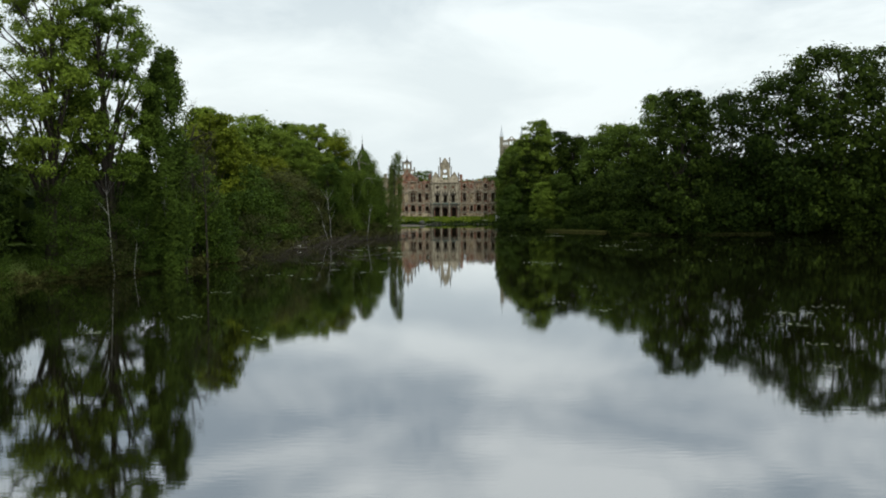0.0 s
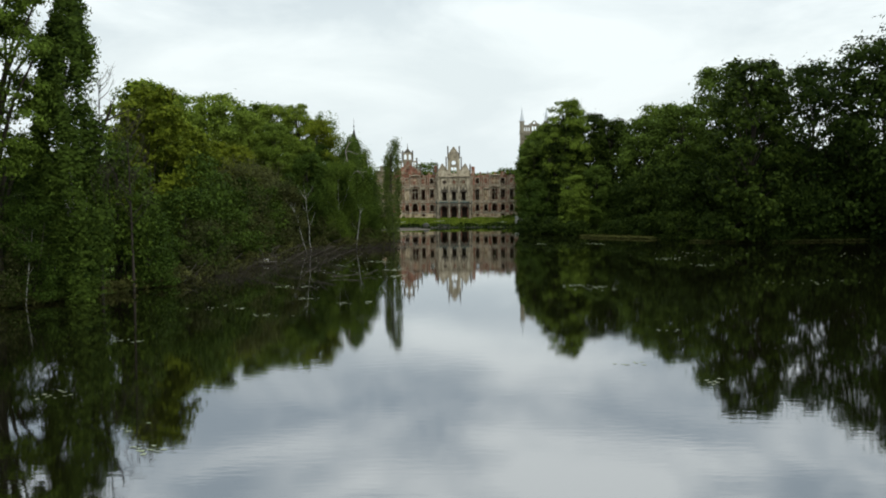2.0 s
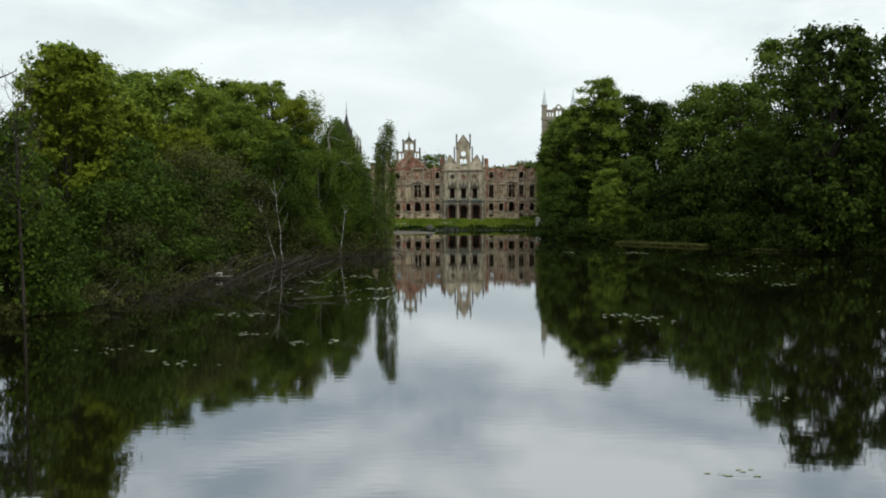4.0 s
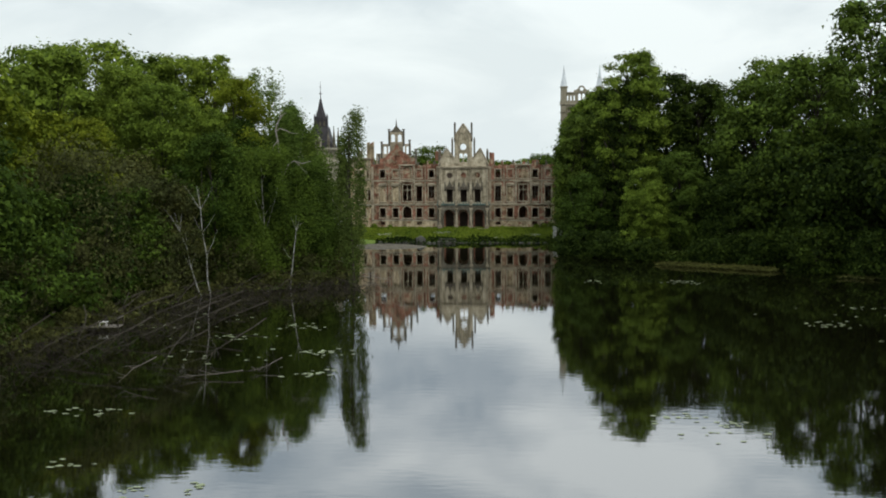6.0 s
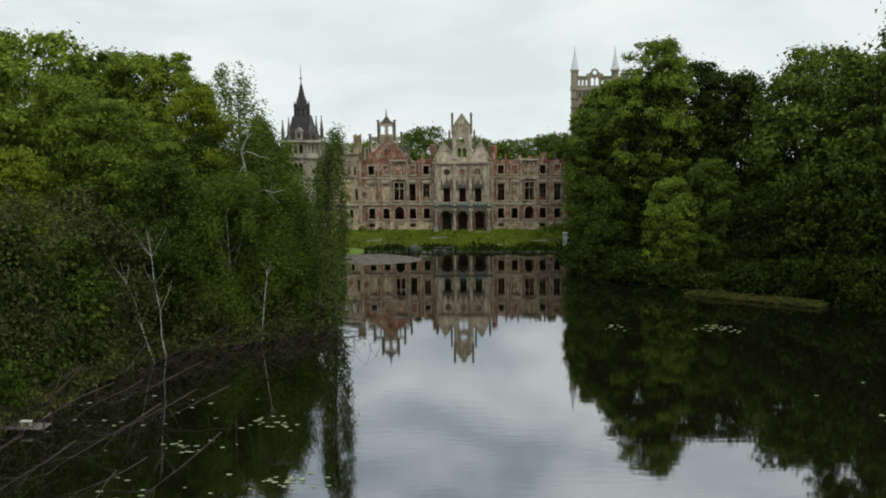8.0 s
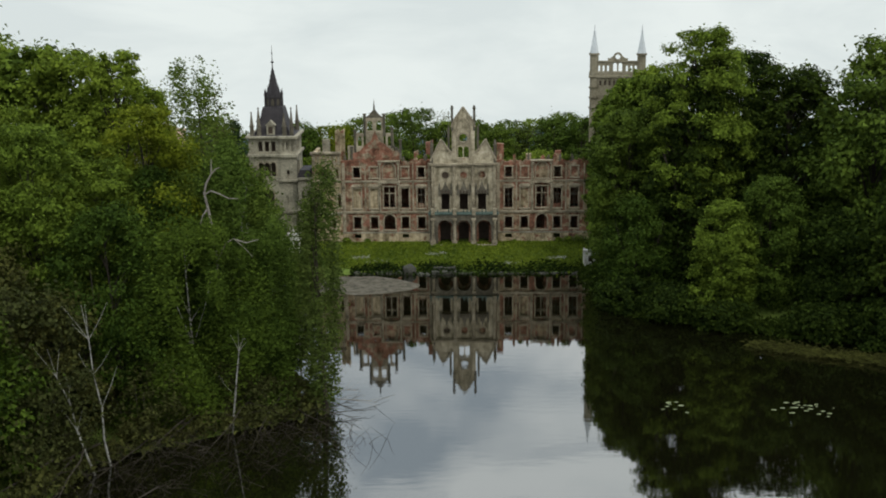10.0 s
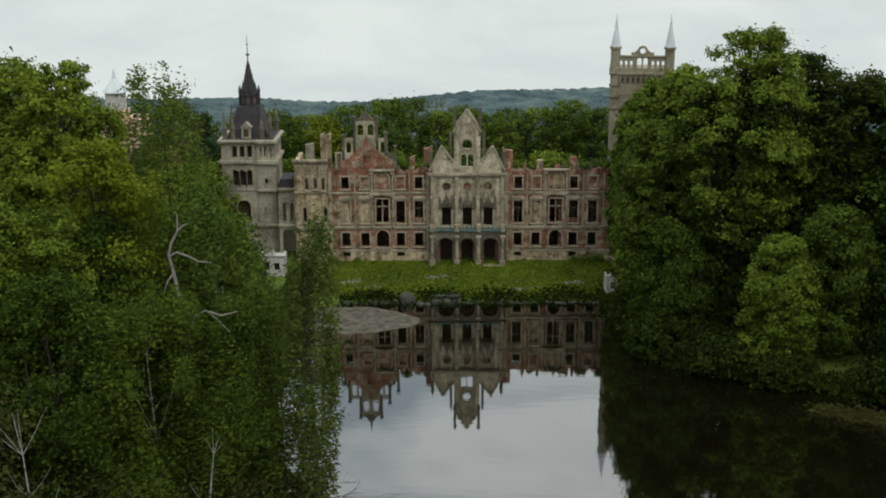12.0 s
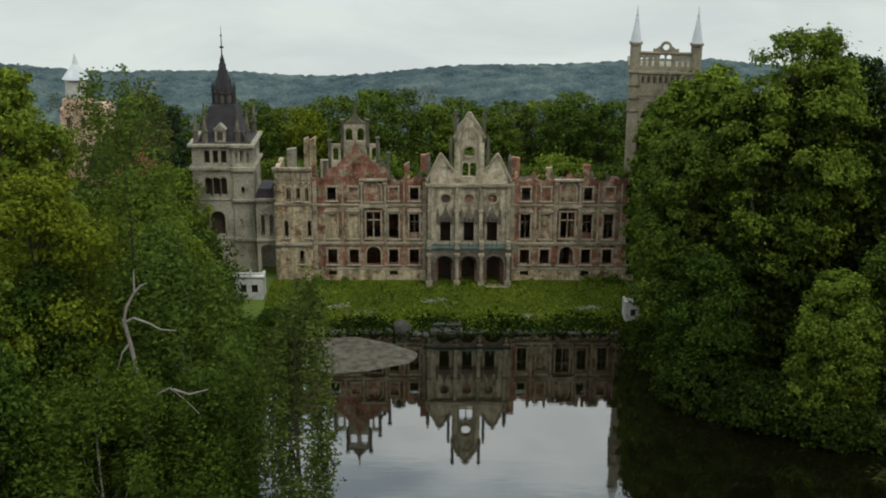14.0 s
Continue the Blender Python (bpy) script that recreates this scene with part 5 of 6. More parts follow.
part("tower_wall", bm, M_PEACH, church)
bm = bmesh.new()
cone(bm, 0, 1.4, 10.4, 13.4, 1.75, 1.7, 8, math.pi / 8)
part("lantern", bm, M_WHITE, church)
bm = bmesh.new()
cone(bm, 0, 1.4, 13.3, 15.4, 2.15, 0.5, 8, math.pi / 8)
cone(bm, 0, 1.4, 15.3, 17.2, 0.5, 0.02, 8, math.pi / 8)
part("cone_roof", bm, M_ZINC, church)
for sx, sz in ((-1.1, 6.0), (1.1, 6.0), (3.3, 6.0), (-1.1, 2.4), (1.1, 2.4), (3.3, 2.4)):
    bm = bmesh.new()
    box(bm, sx - 0.3, sx + 0.3, -0.66, -0.58, sz, sz + 1.7)
    part("window", bm, M_DARK, church)
house = thing("house", "low white house with orange tiled gable roof", "house", Matrix.Translation((-44.5, 40, 0)))
bm = bmesh.new()
box(bm, -3.0, 4.2, 0, 7, -8, 3.4)
part("wall", bm, M_WHITE, house)
bm = bmesh.new()
prism(bm, [(-3.4, 3.4), (4.6, 3.4), (0.6, 7.0)], -0.3, 7.4)
part("roof", bm, M_TILE, house)

# ---- lodges by the shore ----
def lodge(x, y, s, label):
    ob = thing("lodge", label, "lodge", Matrix.Translation((x, y, gz1(x, y) - 0.1)))
    part("wall", wall(-1.6 * s, 1.6 * s, 0, 2.7 * s, 0, 0.3, [(-0.95 * s, -0.25 * s, 0.8 * s, 1.8 * s, False), (0.3 * s, 1.0 * s, 0.8 * s, 1.8 * s, False)], 0.35, int(x) + 40), M_WHITE, ob)
    bm = bmesh.new()
    box(bm, -1.6 * s, -1.3 * s, 0.3, 2.6 * s, 0, 2.6 * s)
    box(bm, 1.3 * s, 1.6 * s, 0.3, 2.6 * s, 0, 2.6 * s)
    box(bm, -1.3 * s, 1.3 * s, 2.3 * s, 2.6 * s, 0, 2.4 * s)
    part("side_walls", bm, M_WHITE, ob)
    bm = bmesh.new()
    box(bm, -1.8 * s, 1.8 * s, -0.15, 0.45, 2.65 * s, 2.85 * s, 0.03)
    cone(bm, 0.25 * s, 0.15, 2.85 * s, 3.6 * s, 0.25 * s, 0.05, 6)
    part("coping", bm, M_WHITE, ob)
    bm = bmesh.new()
    box(bm, -1.25 * s, 1.25 * s, 0.7, 0.8, 0.1, 2.3 * s)
    part("inner_shade", bm, M_DARK, ob)
    return ob


lodge(-22.7, -6.0, 0.92, "small white ruined lodge with two dark windows")
lodge(16.9, -9.3, 0.8, "small pale ruined lodge under the trees")


# ---- shore: mud bank, stones, landing ----
def mud_bank():
    bm = bmesh.new()
    rng = random.Random(4)
    rings = []
    for f, z in ((1.0, -0.05), (0.95, 0.03), (0.6, 0.10), (0.2, 0.13)):
        ring = []
        for k in range(40):
            a = 2 * math.pi * k / 40
            c, d = math.cos(a), math.sin(a)
            # a long tongue, blunt towards the middle of the pond and drawn out along the bank
            rx = 7.9 * (1 + 0.02 * math.sin(7 * a)) * abs(c) ** 0.12
            ry = 4.6 * (1 + 0.06 * math.sin(5 * a + 2) + 0.04 * math.sin(11 * a))
            x, y = f * rx * c, f * ry * d
            ring.append(bm.verts.new((-13.0 + x, -16.9 - 0.07 * x * (c > 0) + y * (1 - 0.10 * max(0.0, c)), WATER_Z + z + rng.uniform(-0.02, 0.02))))
        rings.append(ring)
    for a, b in zip(rings, rings[1:]):
        for k in range(40):
            bm.faces.new((a[k], a[(k + 1) % 40], b[(k + 1) % 40], b[k]))
    bm.faces.new(rings[-1])
    return bm


tagged(part("mud_bank", mud_bank(), M_MUD), "flat grey mud bank in shallow water", "mud bank", kind="structure")


def boulder(x, y, z, sx, sy, sz, seed, material=None):
    rng = random.Random(seed)
    bm = bmesh.new()
    bmesh.ops.create_icosphere(bm, subdivisions=2, radius=1.0)
    for v in bm.verts:
        f = 1 + 0.28 * noise.noise(v.co * 1.4 + Vector((seed, 0, 0))) + rng.uniform(-0.05, 0.05)
        v.co = Vector((v.co.x * sx * f, v.co.y * sy * f, max(-0.5, v.co.z) * sz * f))
    bmesh.ops.translate(bm, vec=(x, y - 0.2, z - 0.15), verts=bm.verts)
    return bm


for k, (x, y, z, sx, sy, sz) in enumerate(((-6.9, -10.9, 0.55, 0.95, 0.8, 0.95), (-5.4, -11.6, 0.2, 0.5, 0.5, 0.35), (-4.6, -11.8, 0.2, 0.45, 0.4, 0.3), (-8.3, -11.0, 0.25, 0.6, 0.5, 0.35),
                                           (6.0, -11.2, 0.15, 0.4, 0.4, 0.3), (10.5, -11.2, 0.15, 0.5, 0.4, 0.3), (3.5, -11.3, 0.15, 0.35, 0.3, 0.25), (-12, -11.3, 0.2, 0.5, 0.4, 0.3))):
    tagged(part("stone", boulder(x, y, z, sx, sy, sz, k + 3), M_ROCK), "rough mossy stone at the water's edge", "stone", "stones along the shore")
rsh = random.Random(19)
for k in range(46):
    x = -14.0 + 29.0 * (k + rsh.random()) / 46
    if -4.6 < x < 0.8:
        continue
    sz = rsh.uniform(0.14, 0.34) * (1.35 if x < -4 else 1.0)
    tagged(part("stone", boulder(x, -11.15 + rsh.uniform(-0.15, 0.2), 0.16, sz * rsh.uniform(1.1, 2.0), sz, sz * rsh.uniform(0.8, 1.3), 30 + k), M_ROCK), "rough mossy stone at the water's edge", "stone", "stones along the shore")
landing = thing("landing", "broken stone landing slab at the shore", "landing", Matrix.Translation((-2.4, -11.2, -0.05)))
for k, (x0, x1, y0, y1, z0, z1) in enumerate(((-1.7, 1.5, -0.6, 0.5, 0.0, 0.5), (-1.5, 1.4, 0.5, 1.4, 0.2, 0.8), (-3.3, -1.9, -0.9, 0.1, -0.2, 0.32), (1.7, 2.9, -0.4, 0.5, -0.2, 0.28))):
    bm = bmesh.new()
    box(bm, x0, x1, y0, y1, z0, z1, 0.06)
    part("slab", bm, M_ROCK, landing)

# ---- woods that nobody could count ----
def woods(name, label, n, xr, yr, size, material, seed, cards):
    rng = np.random.default_rng(seed)
    xs, ys = rng.uniform(*xr, n), rng.uniform(*yr, n)
    zs = ground_z(xs, ys)
    r = rng.uniform(0.7, 1.3, n) * size
    idx = np.repeat(np.arange(n), cards)
    d = rng.normal(size=(n * cards, 3))
    d[:, 2] = np.abs(d[:, 2]) * 0.9 + 0.05 * rng.normal(size=n * cards)
    d /= np.linalg.norm(d, axis=1, keepdims=True)
    c = np.stack([xs[idx], ys[idx], zs[idx] + r[idx] * 0.7], -1) + d * r[idx][:, None] * np.array([1, 1, 1.15]) * rng.uniform(0.8, 1.05, (n * cards, 1))
    me = cards_mesh(name, c, d + rng.normal(0, 0.35, d.shape), r[idx] * rng.uniform(0.28, 0.45, n * cards), 1.0, rng)
    return tagged(part(name, me, material), label, "woods", kind="stuff")


def canopy(name, label, xr, yr, cell, spacing, high, material, seed):
    """A closed wood seen from afar: rounded crowns side by side over the ground."""
    rng = np.random.default_rng(seed)
    xs, ys = np.arange(xr[0], xr[1], cell), np.arange(yr[0], yr[1], cell)
    X, Y = np.meshgrid(xs, ys)
    ni, nj = int((xr[1] - xr[0]) / spacing) + 3, int((yr[1] - yr[0]) / spacing) + 3
    jit, big = rng.uniform(0.1, 0.9, (ni, nj, 2)), rng.uniform(0.55, 1.1, (ni, nj))
    I, J = ((X - xr[0]) / spacing).astype(int) + 1, ((Y - yr[0]) / spacing).astype(int) + 1
    best = np.zeros_like(X)
    for di in (-1, 0, 1):
        for dj in (-1, 0, 1):
            i, j = np.clip(I + di, 0, ni - 1), np.clip(J + dj, 0, nj - 1)
            cx = xr[0] + (i - 1 + jit[i, j, 0]) * spacing
            cy = yr[0] + (j - 1 + jit[i, j, 1]) * spacing
            d = np.hypot(X - cx, Y - cy) / (spacing * 0.85)
            best = np.maximum(best, np.sqrt(np.clip(1 - d * d, 0, 1)) * big[i, j])
    Z = ground_z(X.ravel(), Y.ravel()).reshape(X.shape) + best * high + rng.uniform(0, 0.12 * high, X.shape)
    n = len(xs)
    me = mesh_from(name, np.stack([X, Y, Z], -1).reshape(-1, 3), [(r * n + c, r * n + c + 1, (r + 1) * n + c + 1, (r + 1) * n + c) for r in range(len(ys) - 1) for c in range(n - 1)])
    for poly in me.polygons:
        poly.use_smooth = True
    return tagged(part(name, me, material), label, "woods", kind="stuff")


canopy("far_woods", "green woods covering a distant ridge, haze blue put in the colour", (-300, 390), (190, 404), 1.5, 3.2, 2.5, M_FARWOOD, 11)
woods("valley_woods", "green woods in the valley behind the palace", 1000, (-150, 160), (52, 215), 3.6, M_MIDWOOD, 12, 130)
woods("bank_woods", "shade-dark green woods behind the left bank", 220, (-170, -68), (-140, 40), 7.0, LEAF["shadeoak"], 13, 150)
woods("bank_woods", "shade-dark green woods behind the right bank", 240, (62, 190), (-42, 40), 7.0, LEAF["shadeoak"], 14, 170)


def shore_growth(pts, seed, per_m, height, material, name, label):
    """Low growth that hangs over the waterline."""
    rng = np.random.default_rng(seed)
    c, nrm = [], []
    for (ax, ay), (bx, by) in zip(pts, pts[1:]):
        ln = math.hypot(bx - ax, by - ay)
        n = int(ln * per_m)
        t = rng.uniform(0, 1, n)
        off = rng.normal(0.6, 0.9, n)
        nx_, ny_ = -(by - ay) / ln, (bx - ax) / ln
        x, y = ax + (bx - ax) * t + nx_ * off, ay + (by - ay) * t + ny_ * off
        hh = height * (0.55 + 0.45 * np.sin(x * 0.9 + y * 0.5) * np.sin(y * 0.31 + 1)) * rng.uniform(0, 1, n) ** 0.8
        c.append(np.stack([x, y, np.maximum(ground_z(x, y), WATER_Z) + 0.05 + hh], -1))
    c = np.concatenate(c)
    me = cards_mesh(name, c, rng.normal(size=c.shape) + np.array([0, -0.4, 0.5]), rng.uniform(0.12, 0.3, len(c)) * (0.7 + height * 0.12), 1.4, rng, None)
    return tagged(part(name, me, material), label, "undergrowth", kind="stuff")


LEFT_SHORE = [(-100, -215), (-70, -160), (-56, -146), (-49, -136), (-41, -120), (-35, -98), (-29, -72), (-20, -66), (-12.4, -61.6), (-14.8, -57.5), (-18.8, -50), (-19.8, -38), (-19.4, -24), (-17.8, -15)]
RIGHT_SHORE = [(15.5, -10.5), (17, -22), (20.5, -32), (32, -37), (43, -42), (57, -54), (82, -55), (114, -51), (150, -80)]
shore_growth(LEFT_SHORE, 21, 110, 2.6, LEAF["brown"], "shore_thicket", "brownish thicket along the water's edge")
# shade under the bank trees comes from this growth's darkened leaf colour
shore_growth(RIGHT_SHORE, 22, 170, 1.7, LEAF["shadeoak"], "shore_thicket", "shade-dark green growth along the water's edge")
shore_growth([(-14.5, -10.9), (0, -10.7), (9, -10.6), (15.5, -10.4)], 24, 170, 0.5, LEAF["shadeoak"], "shore_growth", "shade-dark low growth at the foot of the lawn")
shore_growth([(-14.5, -9.8), (0, -9.6), (9, -9.5), (15.5, -9.4)], 23, 150, 0.28, M_GRASS, "shore_grass", "long grass along the lawn's edge")


def lawn():
    rng = np.random.default_rng(31)
    n = 26000
    x, y = rng.uniform(-21, 17, n), rng.uniform(-10.2, -0.2, n)
    c = np.stack([x, y, ground_z(x, y) + 0.06], -1)
    nrm = rng.normal(size=(n, 3)) * np.array([1, 1, 0.3])
    me = cards_mesh("lawn_grass", c, nrm, rng.uniform(0.07, 0.18, n), 1.5, rng)
    return tagged(part("lawn_grass", me, M_GRASS), "rough green lawn grass before the palace", "grass", kind="stuff")


lawn()


def upright_blades(name, label, category, pts, n, spread, tall, size, material, seed):
    """Thin upright blades round a line of points."""
    rng = np.random.default_rng(seed)
    p = np.array(pts, float)
    u = rng.uniform(0, len(p) - 1.001, n)
    i = u.astype(int)
    q = p[i] + (p[i + 1] - p[i]) * (u - i)[:, None] + rng.normal(0, spread, (n, 2))
    z = np.maximum(ground_z(q[:, 0], q[:, 1]), WATER_Z)
    hh = tall * rng.uniform(0.35, 1.0, n)
    c = np.stack([q[:, 0], q[:, 1], z + hh * 0.5], -1)
    nrm = rng.normal(size=(n, 3)) * np.array([1, 1, 0.15])
    side = np.cross(nrm, np.tile(np.array([0, 0, 1.0]), (n, 1)) + rng.normal(0, 0.12, (n, 3)))
    me = cards_mesh(name, c, nrm, size * rng.uniform(0.7, 1.3, n), tall / size * 0.4, rng, side)
    return tagged(part(name, me, material), label, category, kind="stuff")


upright_blades("reed_bed", "dull grey-brown reeds standing in the shallows", "reeds", [(30.5, -42), (35, -44.5), (40, -46.5), (44, -49)], 2600, 0.8, 0.9, 0.09, LEAF["brown"], 41)
upright_blades("reed_bed", "dull grey-brown reeds along a wooded bank", "reeds", [(52, -56), (60, -58), (72, -58), (88, -57)], 1800, 0.6, 0.8, 0.10, LEAF["brown"], 42)
for k, (fx, fy) in enumerate(((-13.6, -6.4), (-11.4, -7.6), (6.3, -7.9), (9.4, -8.4), (-3.6, -5.2), (12.2, -6.6))):
    upright_blades("lawn_flowers", "patch of small white flowers in the grass", "flowers", [(fx - 1.1, fy - 0.2), (fx, fy), (fx + 1.2, fy + 0.15)], 190, 0.28, 0.30, 0.055, M_WHITE, 50 + k)


# ---- water lilies, fallen logs ----
def pads(cx, cy, n, sx, sy, seed):
    rng = random.Random(seed)
    bm = bmesh.new()
    for _ in range(int(n * 1.6)):
        x, y, r = rng.gauss(cx, sx), rng.gauss(cy, sy), rng.uniform(0.13, 0.29)
        a0 = rng.uniform(0, 6.28)
        c = bm.verts.new((x, y, WATER_Z + 0.02))
        ring = [bm.verts.new((x + r * math.cos(a0 + 5.9 * k / 11), y + 0.6 * r * math.sin(a0 + 5.9 * k / 11), WATER_Z + 0.02 + rng.uniform(0, 0.03))) for k in range(12)]
        for a, b in zip(ring, ring[1:]):
            bm.faces.new((c, a, b))
    me = bpy.data.meshes.new("lily_pads")
    bm.to_mesh(me)
    bm.free()
    return tagged(part("lily_pads", me, M_PAD), "cluster of pale floating lily pads", "lily pads", "lily pads on the pond", "stuff")


PADS = [
    (21.8, -131.6, 8, 2.3, 1.3),
    (56.9, -125.3, 9, 2.7, 1.6),
    (-29.4, -149.4, 8, 2.1, 1.2),
    (-21.8, -157.0, 6, 1.4, 0.8),
    (-34.4, -176.4, 6, 1.6, 0.9),
    (-33.0, -204.2, 7, 1.1, 0.8),
    (-42.4, -218.7, 6, 0.8, 0.8),
    (-19.0, -223.8, 8, 1.0, 0.8),
    (-22.0, -217.3, 3, 0.6, 0.8),
    (27.7, -169.8, 4, 0.8, 0.8),
    (20.9, -190.8, 6, 1.2, 0.8),
    (37.4, -192.7, 1, 0.1, 0.8),
    (53.5, -203.5, 16, 2.2, 1.3),
    (51.1, -214.6, 12, 1.9, 1.1),
    (50.4, -230.4, 7, 1.3, 0.8),
    (47.3, -244.9, 5, 0.8, 0.8),
    (80.8, -80.8, 10, 7.1, 4.1),
    (49.8, -78.5, 12, 6.4, 3.7),
    (-23.6, -86.5, 14, 6.2, 3.6),
    (-17.6, -107.1, 10, 4.3, 2.5),
    (60.0, -196.6, 6, 1.9, 1.1),
    (27.5, -200.0, 5, 0.7, 0.8),
    (-23.8, -126.5, 6, 0.9, 0.8),
    (-20.9, -126.3, 8, 0.8, 0.8),
    (-18.4, -139.4, 6, 0.6, 0.8),
    (-13.1, -145.2, 6, 0.6, 0.8),
    (-9.7, -144.0, 5, 0.4, 0.8),
    (20.6, -126.8, 10, 0.9, 0.8),
    (23.9, -127.9, 8, 0.6, 0.8),
    (40.5, -88.1, 14, 1.8, 1.1),
    (45.1, -98.9, 10, 1.0, 0.8),
    (-18.0, -95.8, 12, 2.1, 1.2),
    (-12.8, -89.5, 14, 2.2, 1.3),
    (-8.8, -103.3, 18, 1.0, 0.8),
    (-7.5, -112.7, 12, 1.0, 0.8),
    (30.5, -56.1, 16, 1.3, 0.8),
    (19.0, -55.3, 6, 0.5, 0.8),
]
for k, (px_, py_, n_, sx_, sy_) in enumerate(PADS):
    pads(px_, py_ - 4.0, n_, sx_, sy_, 300 + k)


def dead_birch():
    root = thing("dead_birch", "bleached dead birch stem with crooked branches", "dead tree", Matrix.Translation((-20.6, -60.2, 0.3)))
    verts, faces = [], []
    tube(verts, faces, [(0.2, 0.6, 0), (0.0, 0.9, 6), (-0.4, 0.6, 12), (-0.5, 0.2, 15.5), (-0.85, 0.1, 18.1), (-1.1, 0, 19.5), (-0.9, 0, 20.3), (-0.4, 0, 21.2), (-0.35, 0, 22.5)],
         [0.2, 0.18, 0.15, 0.13, 0.12, 0.11, 0.09, 0.07, 0.025], 7)
    part("trunk", mesh_from("trunk", verts, faces), M_DEADWOOD, root)
    for pts in ([(-1.05, 0, 19.4), (-0.5, -0.2, 19.75), (0.3, -0.3, 19.5), (1.0, -0.4, 19.15), (1.9, -0.5, 19.1)], [(-0.9, 0, 18.1), (-1.3, -0.1, 17.6), (-1.6, -0.1, 16.7)], [(-0.4, 0, 21.2), (0.0, 0, 21.6), (0.35, 0, 21.75)],
                [(-0.4, 0.6, 13.4), (0.6, -0.3, 15.2), (1.3, -0.4, 15.6), (2.1, -0.4, 14.9), (2.9, -0.4, 14.0)], [(1.5, -0.4, 15.5), (2.4, -0.5, 15.25), (3.5, -0.5, 15.55)]):
        verts, faces = [], []
        tube(verts, faces, pts, [0.085 - 0.06 * k / (len(pts) - 1) for k in range(len(pts))], 6)
        part("branch", mesh_from("branch", verts, faces), M_DEADWOOD, root)


dead_birch()


def fallen_branch(x, y, length, heading, rise, seed, material):
    """A fallen stem with side twigs, its foot on the bank and its tip over the water."""
    rng = random.Random(seed)
    root = thing("fallen_branch", "fallen bare branch reaching over the water", "branch", Matrix.Translation((x, y, WATER_Z + 0.1)), "fallen branches at the bank")
    dx, dy = math.cos(heading), math.sin(heading)
    bend = rng.uniform(-0.045, 0.045) * length
    pts = [(dx * length * f - dy * bend * math.sin(3.14 * f) + rng.gauss(0, 0.15), dy * length * f + dx * bend * math.sin(3.14 * f) + rng.gauss(0, 0.15), rise * (1 - f) ** 0.8 + rng.uniform(0, 0.12)) for f in (0, 0.25, 0.5, 0.75, 1.0)]
    verts, faces = [], []
    r = 0.03 + 0.0045 * min(length, 9)
    tube(verts, faces, pts, [r, r * 0.85, r * 0.65, r * 0.45, r * 0.15], 6)
    part("stem", mesh_from("stem", verts, faces), material, root)
    for k in range(6):
        f = rng.uniform(0.3, 0.95)
        i = min(3, int(f * 4))
        u = f * 4 - i
        p = [pts[i][j] * (1 - u) + pts[i + 1][j] * u for j in range(3)]
        a = heading + rng.choice((-1, 1)) * rng.uniform(0.3, 0.9)
        ln = min(length, 10) * rng.uniform(0.15, 0.38)
        q = (p[0] + math.cos(a) * ln, p[1] + math.sin(a) * ln, max(0.02, p[2] + rng.uniform(-0.6, 0.9) * ln * 0.6))
        verts, faces = [], []
        tube(verts, faces, [tuple(p), tuple((p[j] + q[j]) / 2 + rng.gauss(0, 0.06) for j in range(3)), q], [r * 0.4, r * 0.28, 0.012], 4)
        part("twig", mesh_from("twig", verts, faces), material, root)
    return root


rngb = random.Random(77)
BANK = [(-41, -120), (-38, -109), (-35, -98), (-32, -86), (-29, -74), (-24, -68), (-19, -64), (-14.5, -60)]
for k in range(32):
    seg = rngb.randrange(len(BANK) - 1)
    u = rngb.random()
    bx, by = (BANK[seg][j] * (1 - u) + BANK[seg + 1][j] * u for j in range(2))
    fallen_branch(bx - 0.6, by, rngb.uniform(5, 11), rngb.uniform(-2.5, -1.5), rngb.uniform(0.6, 2.4), 500 + k, M_TWIG)
for k, (bx, by, ln, hd, rs) in enumerate(((-13.6, -59.5, 6.5, 0.1, 0.7), (-13.4, -58.0, 5.0, 0.5, 1.0), (-13.0, -61.0, 4.5, -0.4, 0.5), (-13.8, -60.4, 5.6, -0.15, 1.2), (-14.2, -62.2, 5.2, -0.7, 0.8), (-13.6, -57.2, 4.2, 0.9, 0.6))):
    fallen_branch(bx, by, ln, hd, rs, 600 + k, M_DEADWOOD if k < 2 else M_TWIG)


# long fallen stems in the shallows, tilted up to fit the camera's view
for k, (fx, fy, dx, dy, up) in enumerate(((-23.1, -121.6, 2.6, 3.0, 1.6), (-18.1, -119.2, 4.5, 1.5, 0.3), (-12.4, -116.5, 1.4, 2.5, 0.6), (-29.9, -117.4, 6.0, 9.0, 3.2), (-27.1, -109.7, 7.0, 10.0, 3.4), (-33.0, -102.7, 6.5, 10.0, 3.0),
                                          (-18.3, -112.8, 4.0, 9.0, 2.4), (-20.8, -118.6, 1.0, 6.0, 2.6), (-25.0, -100.0, 6.0, 7.0, 2.5), (-30.0, -95.0, 5.0, 6.0, 2.2), (-22.0, -95.0, 5.0, 6.0, 1.8), (-34.0, -112.0, 5.0, 7.0, 2.6),
                                          (-26.0, -86.0, 4.5, 5.5, 1.6), (-31.5, -107.0, -1.5, 7.0, 3.0), (-24.0, -113.0, 5.5, 4.0, 2.2), (-28.5, -91.0, 6.5, 3.0, 2.4))):
    fallen_branch(fx + dx, fy + dy, math.hypot(dx, dy), math.atan2(-dy, -dx), up, 640 + k, M_DRIFT if k in (0, 1, 2) else M_BARK)

